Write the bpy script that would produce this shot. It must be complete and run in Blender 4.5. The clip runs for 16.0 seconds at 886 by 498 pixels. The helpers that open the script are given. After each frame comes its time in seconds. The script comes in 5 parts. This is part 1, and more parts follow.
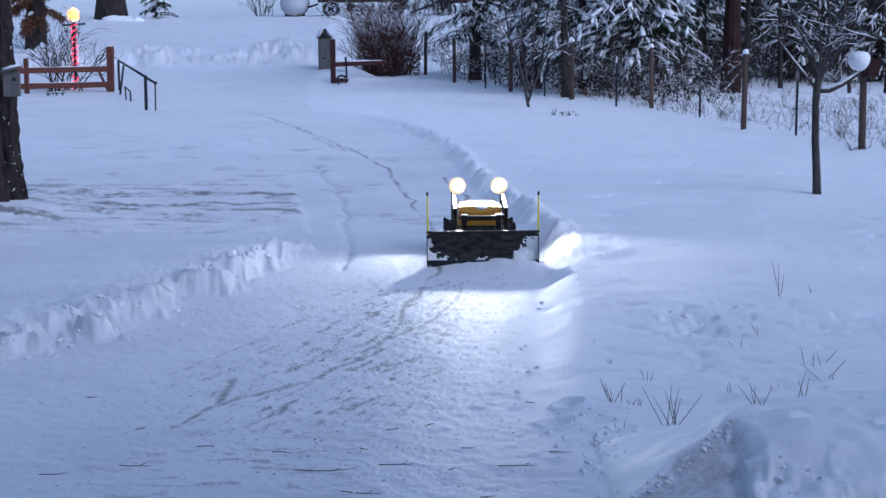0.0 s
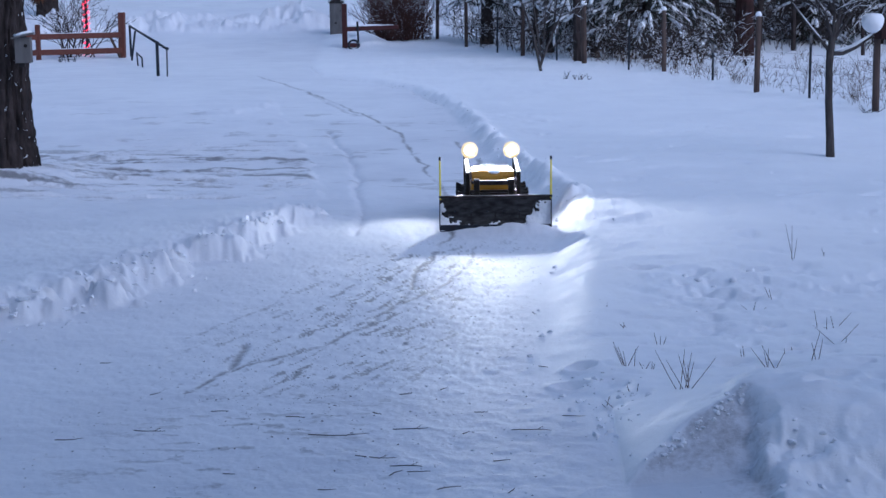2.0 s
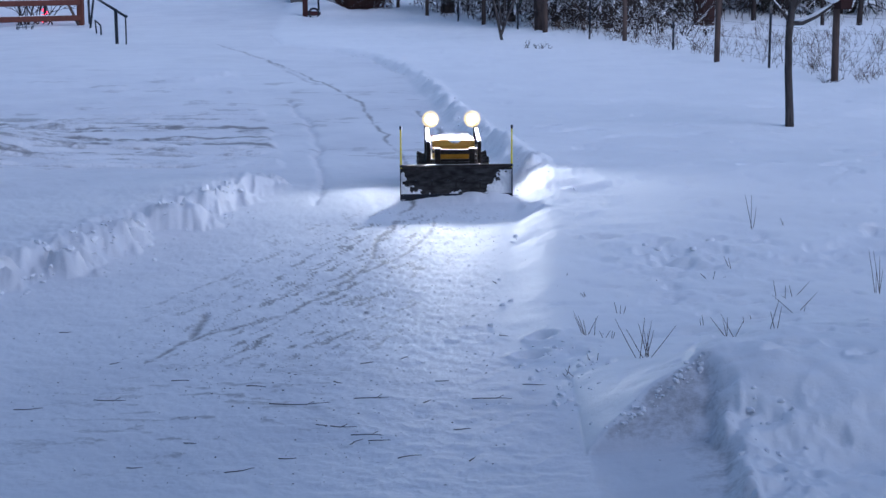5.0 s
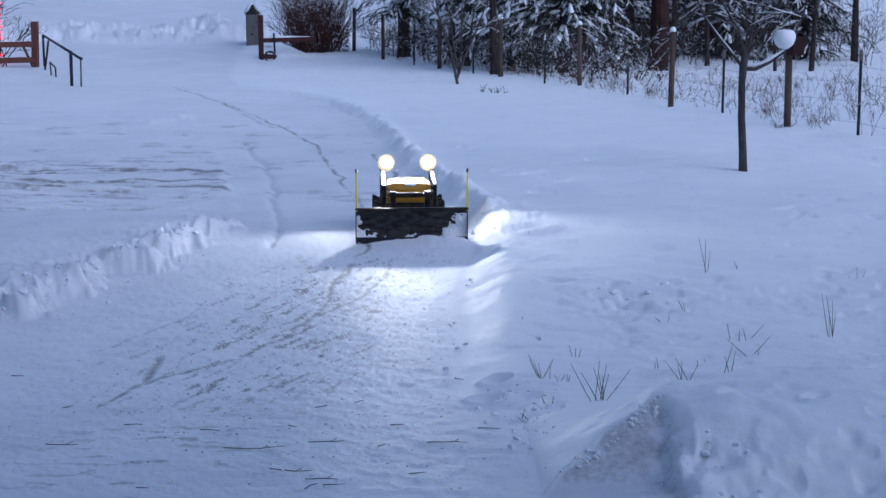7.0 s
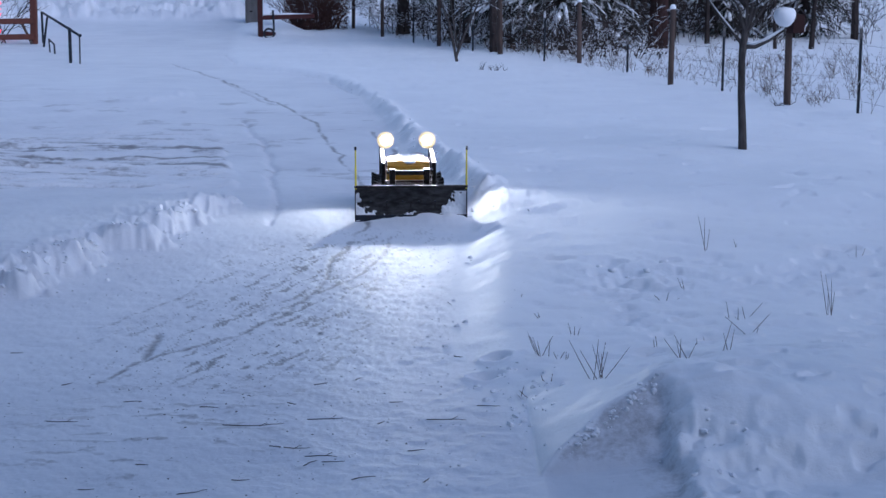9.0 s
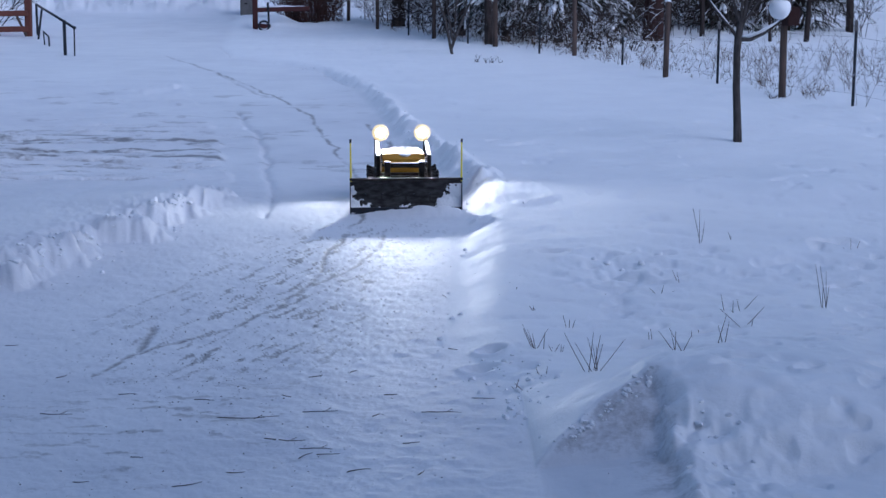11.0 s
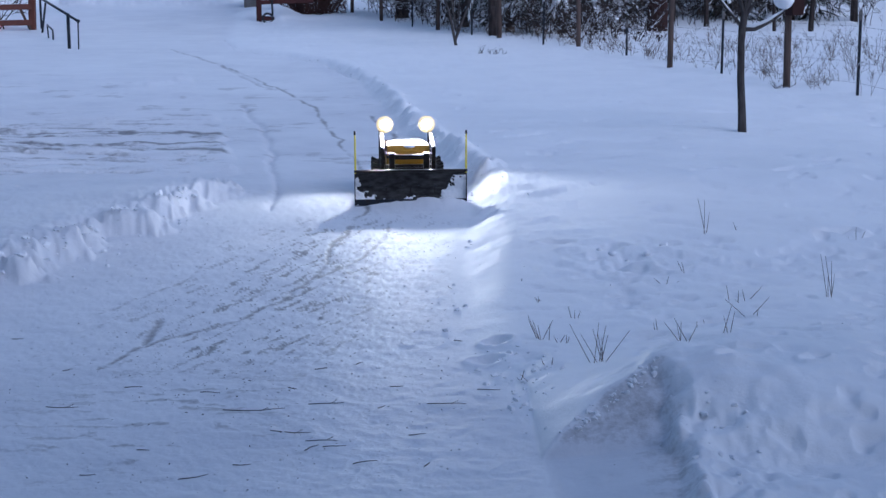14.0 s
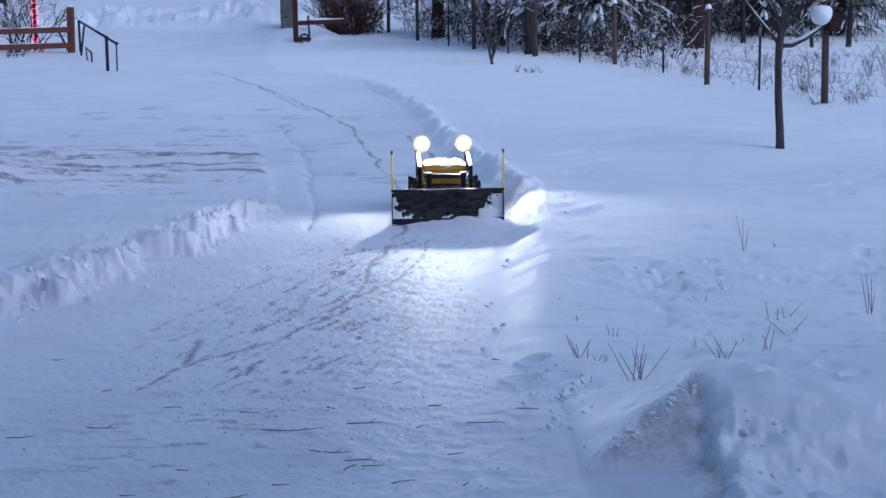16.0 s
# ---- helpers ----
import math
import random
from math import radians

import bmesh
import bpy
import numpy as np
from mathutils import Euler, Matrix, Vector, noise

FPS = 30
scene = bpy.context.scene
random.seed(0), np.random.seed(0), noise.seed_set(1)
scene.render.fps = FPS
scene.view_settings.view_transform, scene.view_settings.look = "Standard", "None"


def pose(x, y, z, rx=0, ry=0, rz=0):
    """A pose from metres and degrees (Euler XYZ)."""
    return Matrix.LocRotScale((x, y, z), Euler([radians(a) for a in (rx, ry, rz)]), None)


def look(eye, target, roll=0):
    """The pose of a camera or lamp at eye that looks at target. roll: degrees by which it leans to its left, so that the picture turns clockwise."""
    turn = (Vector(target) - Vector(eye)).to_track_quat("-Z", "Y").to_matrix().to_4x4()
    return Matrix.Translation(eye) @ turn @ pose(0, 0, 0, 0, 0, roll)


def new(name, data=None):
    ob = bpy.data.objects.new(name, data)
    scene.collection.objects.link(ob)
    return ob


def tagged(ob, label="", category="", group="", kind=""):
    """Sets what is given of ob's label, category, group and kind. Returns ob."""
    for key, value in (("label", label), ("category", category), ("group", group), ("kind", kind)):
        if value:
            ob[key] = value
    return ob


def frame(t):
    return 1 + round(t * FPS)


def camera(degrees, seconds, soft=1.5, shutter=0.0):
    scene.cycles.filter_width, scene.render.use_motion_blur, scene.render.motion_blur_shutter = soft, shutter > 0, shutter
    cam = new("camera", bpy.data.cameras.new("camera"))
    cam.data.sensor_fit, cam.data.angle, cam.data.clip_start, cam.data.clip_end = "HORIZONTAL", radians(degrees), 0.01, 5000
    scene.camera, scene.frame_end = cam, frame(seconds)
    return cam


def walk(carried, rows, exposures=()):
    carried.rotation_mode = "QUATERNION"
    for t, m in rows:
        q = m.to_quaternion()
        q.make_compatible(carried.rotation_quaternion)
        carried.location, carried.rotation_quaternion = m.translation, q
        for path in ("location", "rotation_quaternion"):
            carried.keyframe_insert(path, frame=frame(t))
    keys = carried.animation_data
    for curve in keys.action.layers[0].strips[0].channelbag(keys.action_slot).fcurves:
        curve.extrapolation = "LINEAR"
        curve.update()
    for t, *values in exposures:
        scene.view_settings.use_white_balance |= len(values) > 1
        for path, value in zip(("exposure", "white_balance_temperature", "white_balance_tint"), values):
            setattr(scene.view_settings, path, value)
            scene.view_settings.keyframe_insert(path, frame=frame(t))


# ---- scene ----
cam = camera(30.0, 16.0, soft=1.5)
EYE = (0.0, 0.0, 1.9)

# seconds, heading to the right, tilt down, lean: degrees
TURNS = [
    (0.0, -2.488, 8.281, -0.312),
    (0.5, -2.432, 8.45, -0.354),
    (1.0, -2.481, 8.595, -0.464),
    (1.5, -2.666, 8.944, -0.537),
    (2.0, -2.944, 9.501, -0.633),
    (2.5, -3.25, 10.182, -0.699),
    (3.0, -3.39, 10.81, -0.723),
    (3.5, -2.997, 11.27, -0.628),
    (6.0, -0.762, 9.716, -0.225),
    (6.5, -0.354, 9.314, -0.1),
    (7.0, 0.0, 9.087, 0.0),
    (7.5, 0.279, 9.06, 0.093),
    (8.0, 0.312, 9.298, 0.114),
    (8.5, 0.178, 9.613, 0.072),
    (9.0, 0.027, 9.858, 0.076),
    (11.5, 0.369, 10.202, 0.151),
    (12.0, 0.773, 10.313, 0.219),
    (12.5, 0.882, 10.323, 0.125),
    (13.0, 0.702, 10.313, 0.021),
    (13.5, 0.389, 10.34, -0.096),
    (14.0, 0.029, 10.407, -0.187),
    (14.5, -0.301, 10.37, -0.32),
    (15.0, -0.559, 10.212, -0.452),
    (15.5, -0.921, 9.966, -0.604),
    (16.0, -1.286, 9.739, -0.77),
]


def aim(yaw, down, lean):
    a, b = radians(yaw), radians(down)
    way = Vector((math.sin(a) * math.cos(b), math.cos(a) * math.cos(b), -math.sin(b)))
    return look(EYE, Vector(EYE) + way * 10.0, lean)


walk(cam, [(t, aim(yaw, down, lean)) for t, yaw, down, lean in TURNS],
     exposures=[(0.0, 0.43, 5190, 17), (3.5, 0.36, 5190, 17), (12.5, 0.28, 5190, 17), (16.0, 0.36, 5130, 16)])

# ---- light: dusk under a pale overcast sky ----
world = bpy.data.worlds.new("sky")
scene.world = world
world.use_nodes = True
wn = world.node_tree.nodes
sky = wn.new("ShaderNodeTexSky")
sky.sky_type = "NISHITA"
sky.sun_disc = False
sky.sun_elevation = radians(38.0)
sky.sun_rotation = radians(129.0)
sky.air_density = 1.3
sky.dust_density = 1.5
sky.ozone_density = 2.0
wn["Background"].inputs[1].default_value = 0.078
world.node_tree.links.new(sky.outputs[0], wn["Background"].inputs[0])

sun_data = bpy.data.lights.new("sun", "SUN")
sun_data.energy = 1.1
sun_data.angle = radians(56.0)
sun_data.color = (0.93, 0.95, 1.0)
sun = new("sun", sun_data)
sun.matrix_world = look((0, 0, 40), Vector((0, 0, 40)) + Vector((-0.62, 0.5, -0.6)))


# ---- materials ----
def mat(name, base, rough=0.6, metal=0.0, dark=None, scale=8.0, amount=0.6, bump=0.2, bump_scale=40.0, stretch=(1, 1, 1),
        glow=None, glow_strength=0.0, spec=0.22, vary=0.0):
    m = bpy.data.materials.new(name)
    m.use_nodes = True
    n, l = m.node_tree.nodes, m.node_tree.links
    b = n["Principled BSDF"]
    b.inputs["Roughness"].default_value, b.inputs["Metallic"].default_value = rough, metal
    b.inputs["Specular IOR Level"].default_value = spec
    coord, mapping = n.new("ShaderNodeTexCoord"), n.new("ShaderNodeMapping")
    mapping.inputs["Scale"].default_value = stretch
    l.new(coord.outputs["Object"], mapping.inputs[0])
    big, fine = n.new("ShaderNodeTexNoise"), n.new("ShaderNodeTexNoise")
    big.inputs["Scale"].default_value, big.inputs["Detail"].default_value = scale, 5.0
    fine.inputs["Scale"].default_value, fine.inputs["Detail"].default_value = bump_scale, 4.0
    l.new(mapping.outputs[0], big.inputs["Vector"])
    l.new(mapping.outputs[0], fine.inputs["Vector"])
    ramp = n.new("ShaderNodeMapRange")
    ramp.inputs[1].default_value, ramp.inputs[2].default_value = 0.35, 0.68
    ramp.inputs[4].default_value = amount
    l.new(big.outputs[0], ramp.inputs[0])
    mix = n.new("ShaderNodeMix")
    mix.data_type = "RGBA"
    mix.inputs[6].default_value = (*base, 1)
    mix.inputs[7].default_value = (*(dark or [c * 0.6 for c in base]), 1)
    l.new(ramp.outputs[0], mix.inputs[0])
    out = mix.outputs[2]
    if vary:
        info, hue, span = n.new("ShaderNodeObjectInfo"), n.new("ShaderNodeHueSaturation"), n.new("ShaderNodeMapRange")
        span.inputs[3].default_value, span.inputs[4].default_value = 1 - vary, 1 + vary
        l.new(info.outputs["Random"], span.inputs[0])
        l.new(span.outputs[0], hue.inputs["Value"])
        l.new(out, hue.inputs["Color"])
        out = hue.outputs[0]
    l.new(out, b.inputs["Base Color"])
    bp = n.new("ShaderNodeBump")
    bp.inputs["Strength"].default_value, bp.inputs["Distance"].default_value = bump, 0.01
    l.new(fine.outputs[0], bp.inputs["Height"])
    l.new(bp.outputs[0], b.inputs["Normal"])
    if glow:
        b.inputs["Emission Color"].default_value, b.inputs["Emission Strength"].default_value = (*glow, 1), glow_strength
    return m


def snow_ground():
    """Snow, with the soil and gravel that tyres have laid bare along their lines; the mask also greys the shovelled
    cut, part dirt, part painted shade.
    """
    m = bpy.data.materials.new("snow_ground")
    m.use_nodes = True
    n, l = m.node_tree.nodes, m.node_tree.links
    b = n["Principled BSDF"]
    b.inputs["Roughness"].default_value = 0.57
    b.inputs["Specular IOR Level"].default_value = 0.42
    b.inputs["Sheen Weight"].default_value = 0.3
    b.inputs["Sheen Roughness"].default_value = 0.4
    coord = n.new("ShaderNodeTexCoord")

    def tex(scale, detail, rough=0.55):
        t = n.new("ShaderNodeTexNoise")
        t.inputs["Scale"].default_value, t.inputs["Detail"].default_value, t.inputs["Roughness"].default_value = scale, detail, rough
        l.new(coord.outputs["Object"], t.inputs["Vector"])
        return t.outputs[0]

    def span(x, a, c, lo=0.0, hi=1.0):
        s = n.new("ShaderNodeMapRange")
        s.inputs[1].default_value, s.inputs[2].default_value, s.inputs[3].default_value, s.inputs[4].default_value = a, c, lo, hi
        l.new(x, s.inputs[0])
        return s.outputs[0]

    def math_node(kind, p, q):
        k = n.new("ShaderNodeMath")
        k.operation = kind
        for i, v in enumerate((p, q)):
            if isinstance(v, (int, float)):
                k.inputs[i].default_value = v
            else:
                l.new(v, k.inputs[i])
        return k.outputs[0]

    def blend(f, p, q):
        k = n.new("ShaderNodeMix")
        k.data_type = "RGBA"
        l.new(f, k.inputs[0])
        for i, v in ((6, p), (7, q)):
            if isinstance(v, tuple):
                k.inputs[i].default_value = (*v, 1)
            else:
                l.new(v, k.inputs[i])
        return k.outputs[2]

    fresh = blend(span(tex(1.3, 5), 0.3, 0.7), (0.87, 0.88, 0.89), (0.80, 0.81, 0.83))
    trodden = blend(span(tex(1.9, 5), 0.3, 0.7), (0.74, 0.745, 0.77), (0.64, 0.65, 0.685))
    hard = n.new("ShaderNodeAttribute")
    hard.attribute_name = "packed"
    snow = blend(hard.outputs["Fac"], fresh, trodden)
    snow = blend(span(tex(34.0, 3), 0.6, 0.8, 0.0, 0.35), snow, (0.66, 0.68, 0.72))
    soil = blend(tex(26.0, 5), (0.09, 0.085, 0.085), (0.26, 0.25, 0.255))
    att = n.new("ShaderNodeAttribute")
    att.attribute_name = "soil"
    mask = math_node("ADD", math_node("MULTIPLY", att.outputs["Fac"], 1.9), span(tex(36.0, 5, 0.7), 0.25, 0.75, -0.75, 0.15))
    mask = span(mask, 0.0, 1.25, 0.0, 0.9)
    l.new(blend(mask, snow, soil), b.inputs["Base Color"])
    bump = n.new("ShaderNodeBump")
    bump.inputs["Strength"].default_value, bump.inputs["Distance"].default_value = 0.45, 0.008
    l.new(math_node("ADD", tex(38.0, 5, 0.6), math_node("MULTIPLY", tex(150.0, 3), 0.35)), bump.inputs["Height"])
    l.new(bump.outputs[0], b.inputs["Normal"])
    return m


SNOW_GROUND = snow_ground()
SNOW = mat("snow", (0.82, 0.83, 0.85), 0.65, dark=(0.74, 0.755, 0.79), scale=5, bump=0.35, bump_scale=30, spec=0.3)
BARK = mat("bark", (0.045, 0.034, 0.032), 0.9, dark=(0.01, 0.008, 0.008), scale=14, amount=0.9, bump=0.9, bump_scale=26, stretch=(1, 1, 0.3))
BARK_GREY = mat("grey_bark", (0.075, 0.066, 0.064), 0.9, dark=(0.026, 0.022, 0.021), scale=20, amount=0.8, bump=0.6, bump_scale=60, stretch=(1, 1, 0.35))
TWIG = mat("twig", (0.045, 0.034, 0.031), 0.85, dark=(0.018, 0.014, 0.013), scale=6, bump=0.3)
TWIG_RED = mat("red_twig", (0.10, 0.052, 0.045), 0.85, dark=(0.045, 0.027, 0.025), scale=5, bump=0.3)
STRAW = mat("dry_straw", (0.11, 0.078, 0.058), 0.8, dark=(0.05, 0.036, 0.03), scale=9, bump=0.2)
NEEDLE = mat("pine_needles", (0.02, 0.033, 0.025), 0.7, dark=(0.008, 0.014, 0.011), scale=3, bump=0.1, vary=0.3)
POST = mat("weathered_wood", (0.095, 0.066, 0.055), 0.85, dark=(0.04, 0.031, 0.029), scale=18, amount=0.8, bump=0.5, bump_scale=50, stretch=(1, 1, 0.2), vary=0.2)
# rail wood twice: lamplight is in this lighter colour, the darker copy lacks it
RAIL = mat("stained_wood", (0.125, 0.045, 0.033), 0.75, dark=(0.07, 0.03, 0.025), scale=12, bump=0.3, stretch=(1, 1, 1), vary=0.1)
RAIL_UNLIT = mat("dark_stained_wood", (0.062, 0.021, 0.02), 0.8, dark=(0.035, 0.015, 0.015), scale=12, bump=0.3, vary=0.1)
STEEL = mat("dark_steel", (0.02, 0.028, 0.04), 0.55, 0.3, dark=(0.035, 0.025, 0.02), scale=30, bump=0.2)
BLACK = mat("black_paint", (0.014, 0.013, 0.013), 0.42, 0.2, dark=(0.045, 0.038, 0.034), scale=24, amount=0.6, bump=0.25)
BLADE = mat("scuffed_blade", (0.018, 0.017, 0.017), 0.38, 0.35, dark=(0.09, 0.085, 0.085), scale=13, amount=0.7, bump=0.3, stretch=(1, 1, 2.5))
YELLOW = mat("yellow_paint", (0.42, 0.22, 0.028), 0.45, dark=(0.28, 0.14, 0.02), scale=7, bump=0.08, bump_scale=90)
STAKE = mat("stake_yellow", (0.75, 0.62, 0.04), 0.5, dark=(0.6, 0.5, 0.05), bump=0.05)
RUBBER = mat("rubber", (0.016, 0.016, 0.017), 0.85, dark=(0.05, 0.05, 0.052), scale=20, bump=0.4)
RIM = mat("white_rim", (0.62, 0.65, 0.68), 0.4, dark=(0.45, 0.46, 0.48), scale=16, bump=0.1)
LENS = mat("lamp_lens", (1, 1, 1), 0.2, glow=(1.0, 0.93, 0.72), glow_strength=60.0)
# weak warm emission that imitates the glare halo of the work lamps
LAMP_HALO = mat("lamp_halo", (0.9, 0.8, 0.55), 0.3, glow=(1.0, 0.68, 0.28), glow_strength=0.85)
LENS_LOW = mat("low_lamp_lens", (1, 1, 1), 0.2, glow=(1.0, 0.9, 0.6), glow_strength=12.0)
AMBER = mat("amber_lens", (0.8, 0.2, 0.03), 0.3, glow=(1.0, 0.3, 0.05), glow_strength=4.0)
RED_LENS = mat("red_lens", (0.5, 0.02, 0.02), 0.3, glow=(1.0, 0.08, 0.05), glow_strength=1.5)
GREY_BOARD = mat("grey_board", (0.15, 0.142, 0.138), 0.8, dark=(0.08, 0.075, 0.073), scale=10, bump=0.4, stretch=(1, 1, 0.3))
DARK_BOARD = mat("dark_board", (0.045, 0.04, 0.04), 0.8, dark=(0.02, 0.018, 0.018), scale=14, bump=0.4)
PINE_BARK = mat("pine_bark", (0.042, 0.021, 0.019), 0.9, dark=(0.016, 0.010, 0.010), scale=12, amount=0.9, bump=0.9, bump_scale=24, stretch=(1, 1, 0.3), spec=0.1)
MAROON = mat("maroon_board", (0.032, 0.017, 0.017), 0.9, dark=(0.025, 0.012, 0.011), scale=14, bump=0.4, spec=0.1)
BULB_RED = mat("red_bulb", (0.6, 0.02, 0.05), 0.3, glow=(1.0, 0.03, 0.06), glow_strength=5.0)
BULB_WARM = mat("warm_bulb", (0.9, 0.5, 0.2), 0.3, glow=(1.0, 0.42, 0.08), glow_strength=5.0)


# ---- mesh helpers ----
def part(name, bm, material, parent, label="", smooth=False):
    me = bpy.data.meshes.new(name)
    bm.to_mesh(me)
    bm.free()
    me.materials.append(material)
    if smooth:
        me.shade_smooth()
    ob = new(name, me)
    ob.parent = parent
    if label:
        tagged(ob, label)
    return ob


def thing(name, label, category, group="", kind="", m=None):
    ob = tagged(new(name), label, category, group, kind)
    if m is not None:
        ob.matrix_world = m
    return ob


def mesh_thing(name, bm, material, label, category, group="", kind="", smooth=False, m=None):
    ob = part(name, bm, material, None, "", smooth)
    if m is not None:
        ob.matrix_world = m
    return tagged(ob, label, category, group, kind)


def box(bm, centre, size, m=None, bevel=0.0):
    geo = bmesh.ops.create_cube(bm, size=1.0)["verts"]
    for v in geo:
        v.co = Vector((v.co.x * size[0], v.co.y * size[1], v.co.z * size[2]))
        if m is not None:
            v.co = m @ v.co
        v.co += Vector(centre)
    if bevel:
        edges = list({e for v in geo for e in v.link_edges})
        bmesh.ops.bevel(bm, geom=edges, offset=bevel, segments=1, affect="EDGES", profile=0.5)
    return bm


def tube(bm, pts, radii, sides=6, cap=True):
    """A tapered tube along points."""
    pts = [Vector(p) for p in pts]
    rings, ref = [], None
    for i, p in enumerate(pts):
        d = (pts[min(i + 1, len(pts) - 1)] - pts[max(i - 1, 0)]).normalized()
        if ref is None:
            ref = Vector((1, 0, 0)) if abs(d.x) < 0.8 else Vector((0, 1, 0))
        u = (ref - d * ref.dot(d)).normalized()
        w = d.cross(u)
        ref = u
        r = radii[i] if isinstance(radii, (list, tuple)) else radii
        rings.append([bm.verts.new(p + (u * math.cos(2 * math.pi * k / sides) + w * math.sin(2 * math.pi * k / sides)) * r) for k in range(sides)])
    for a, c in zip(rings, rings[1:]):
        for k in range(sides):
            bm.faces.new((a[k], a[(k + 1) % sides], c[(k + 1) % sides], c[k]))
    if cap and sides > 2:
        bm.faces.new(rings[0][::-1])
        bm.faces.new(rings[-1])
    return bm


def lump(bm, centre, size, rough=0.15, sub=2, seed=0, m=None):
    """A rounded uneven blob."""
    geo = bmesh.ops.create_icosphere(bm, subdivisions=sub, radius=1.0)["verts"]
    for v in geo:
        k = 1 + rough * noise.noise(v.co * 1.7 + Vector((seed * 3.1, seed, 0)))
        co = Vector((v.co.x * size[0] * k, v.co.y * size[1] * k, v.co.z * size[2] * k))
        v.co = Vector(centre) + (m @ co if m is not None else co)
    return bm


def bm_new():
    return bmesh.new()


# ---- the ground ----
def fade(t):
    t = np.clip(t, 0, 1)
    return t * t * (3 - 2 * t)


def value_noise(x, y, seed):
    xi, yi = np.floor(x).astype(np.int64), np.floor(y).astype(np.int64)
    fx, fy = x - xi, y - yi

    def h(a, c):
        k = (a * 374761393 + c * 668265263 + seed * 974711) & 0x7FFFFFFF
        k = ((k ^ (k >> 13)) * 1274126177) & 0x7FFFFFFF
        return ((k ^ (k >> 16)) & 0xFFFF) / 65535.0

    u, v = fx * fx * fx * (fx * (fx * 6 - 15) + 10), fy * fy * fy * (fy * (fy * 6 - 15) + 10)
    return (h(xi, yi) * (1 - u) + h(xi + 1, yi) * u) * (1 - v) + (h(xi, yi + 1) * (1 - u) + h(xi + 1, yi + 1) * u) * v - 0.5


def fbm(x, y, scale, seed, octaves=4, gain=0.5):
    total, amp = 0.0, 1.0
    for o in range(octaves):
        total = total + amp * value_noise(x * scale + 17.3 * o, y * scale - 9.1 * o, seed + o)
        scale, amp = scale * 2.03, amp * gain
    return total


def to_line(x, y, line):
    """Distance to a line of points, signed side (right of it is positive) and length along it."""
    best = np.full(x.shape, 1e9)
    side, along = np.zeros(x.shape), np.zeros(x.shape)
    run = 0.0
    for (ax, ay), (bx, by) in zip(line, line[1:]):
        dx, dy = bx - ax, by - ay
        n2 = math.hypot(dx, dy)
        t = np.clip(((x - ax) * dx + (y - ay) * dy) / (n2 * n2), 0, 1)
        d = np.hypot(x - ax - t * dx, y - ay - t * dy)
        near = d < best
        best = np.where(near, d, best)
        side = np.where(near, (x - ax) * dy - (y - ay) * dx, side)
        along = np.where(near, run + t * n2, along)
        run += n2
    return best, np.sign(side), along


RIGHT_EDGE = [(0.5, -6), (0.42, 5.3), (0.38, 6.3), (0.25, 7.0), (0.14, 7.4), (0.1, 7.85), (0.09, 8.45), (0.12, 9.5), (0.2, 11.06), (0.27, 12.5),
              (0.15, 13.75), (-0.09, 15.1), (-0.4, 17.2), (-0.78, 20.4), (-1.17, 23.5), (-1.9, 27.0), (-2.6, 28.8), (-3.87, 31.0), (-4.5, 35), (-5.0, 40), (-5.5, 46)]
LEFT_BANK = [(-3.6, 4.0), (-3.0, 8.0), (-2.87, 8.5), (-2.67, 8.9), (-2.46, 9.35), (-2.34, 9.95), (-2.23, 10.3), (-2.07, 10.8), (-1.88, 11.55), (-1.73, 12.2), (-1.7, 13.2), (-1.85, 15.0), (-2.3, 18.0), (-3.6, 24.4), (-6.0, 32.0), (-8.5, 42.0)]
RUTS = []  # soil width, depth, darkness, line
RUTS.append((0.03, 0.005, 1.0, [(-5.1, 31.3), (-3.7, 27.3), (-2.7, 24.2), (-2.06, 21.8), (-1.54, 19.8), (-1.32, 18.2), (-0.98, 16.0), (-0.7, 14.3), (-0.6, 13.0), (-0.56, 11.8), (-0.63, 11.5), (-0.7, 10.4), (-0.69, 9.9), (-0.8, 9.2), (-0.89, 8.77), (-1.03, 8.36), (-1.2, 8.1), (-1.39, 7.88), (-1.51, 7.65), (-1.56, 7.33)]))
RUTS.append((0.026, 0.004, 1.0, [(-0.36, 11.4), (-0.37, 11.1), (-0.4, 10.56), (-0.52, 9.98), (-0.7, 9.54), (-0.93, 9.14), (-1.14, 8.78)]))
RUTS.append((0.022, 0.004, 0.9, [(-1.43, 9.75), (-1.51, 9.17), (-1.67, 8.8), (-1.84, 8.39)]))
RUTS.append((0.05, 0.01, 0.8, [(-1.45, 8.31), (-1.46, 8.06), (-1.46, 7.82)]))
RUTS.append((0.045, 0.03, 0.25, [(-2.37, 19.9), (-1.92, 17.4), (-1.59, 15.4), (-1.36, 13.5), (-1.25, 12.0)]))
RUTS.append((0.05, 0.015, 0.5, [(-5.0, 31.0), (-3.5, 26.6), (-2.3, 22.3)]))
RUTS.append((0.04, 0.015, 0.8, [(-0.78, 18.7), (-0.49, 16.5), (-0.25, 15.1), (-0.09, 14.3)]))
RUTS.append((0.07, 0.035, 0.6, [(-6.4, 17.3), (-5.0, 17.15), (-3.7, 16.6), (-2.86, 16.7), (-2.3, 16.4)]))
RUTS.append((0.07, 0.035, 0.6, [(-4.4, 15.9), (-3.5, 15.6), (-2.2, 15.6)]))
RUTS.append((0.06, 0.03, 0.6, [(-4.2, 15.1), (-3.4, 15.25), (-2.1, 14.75)]))
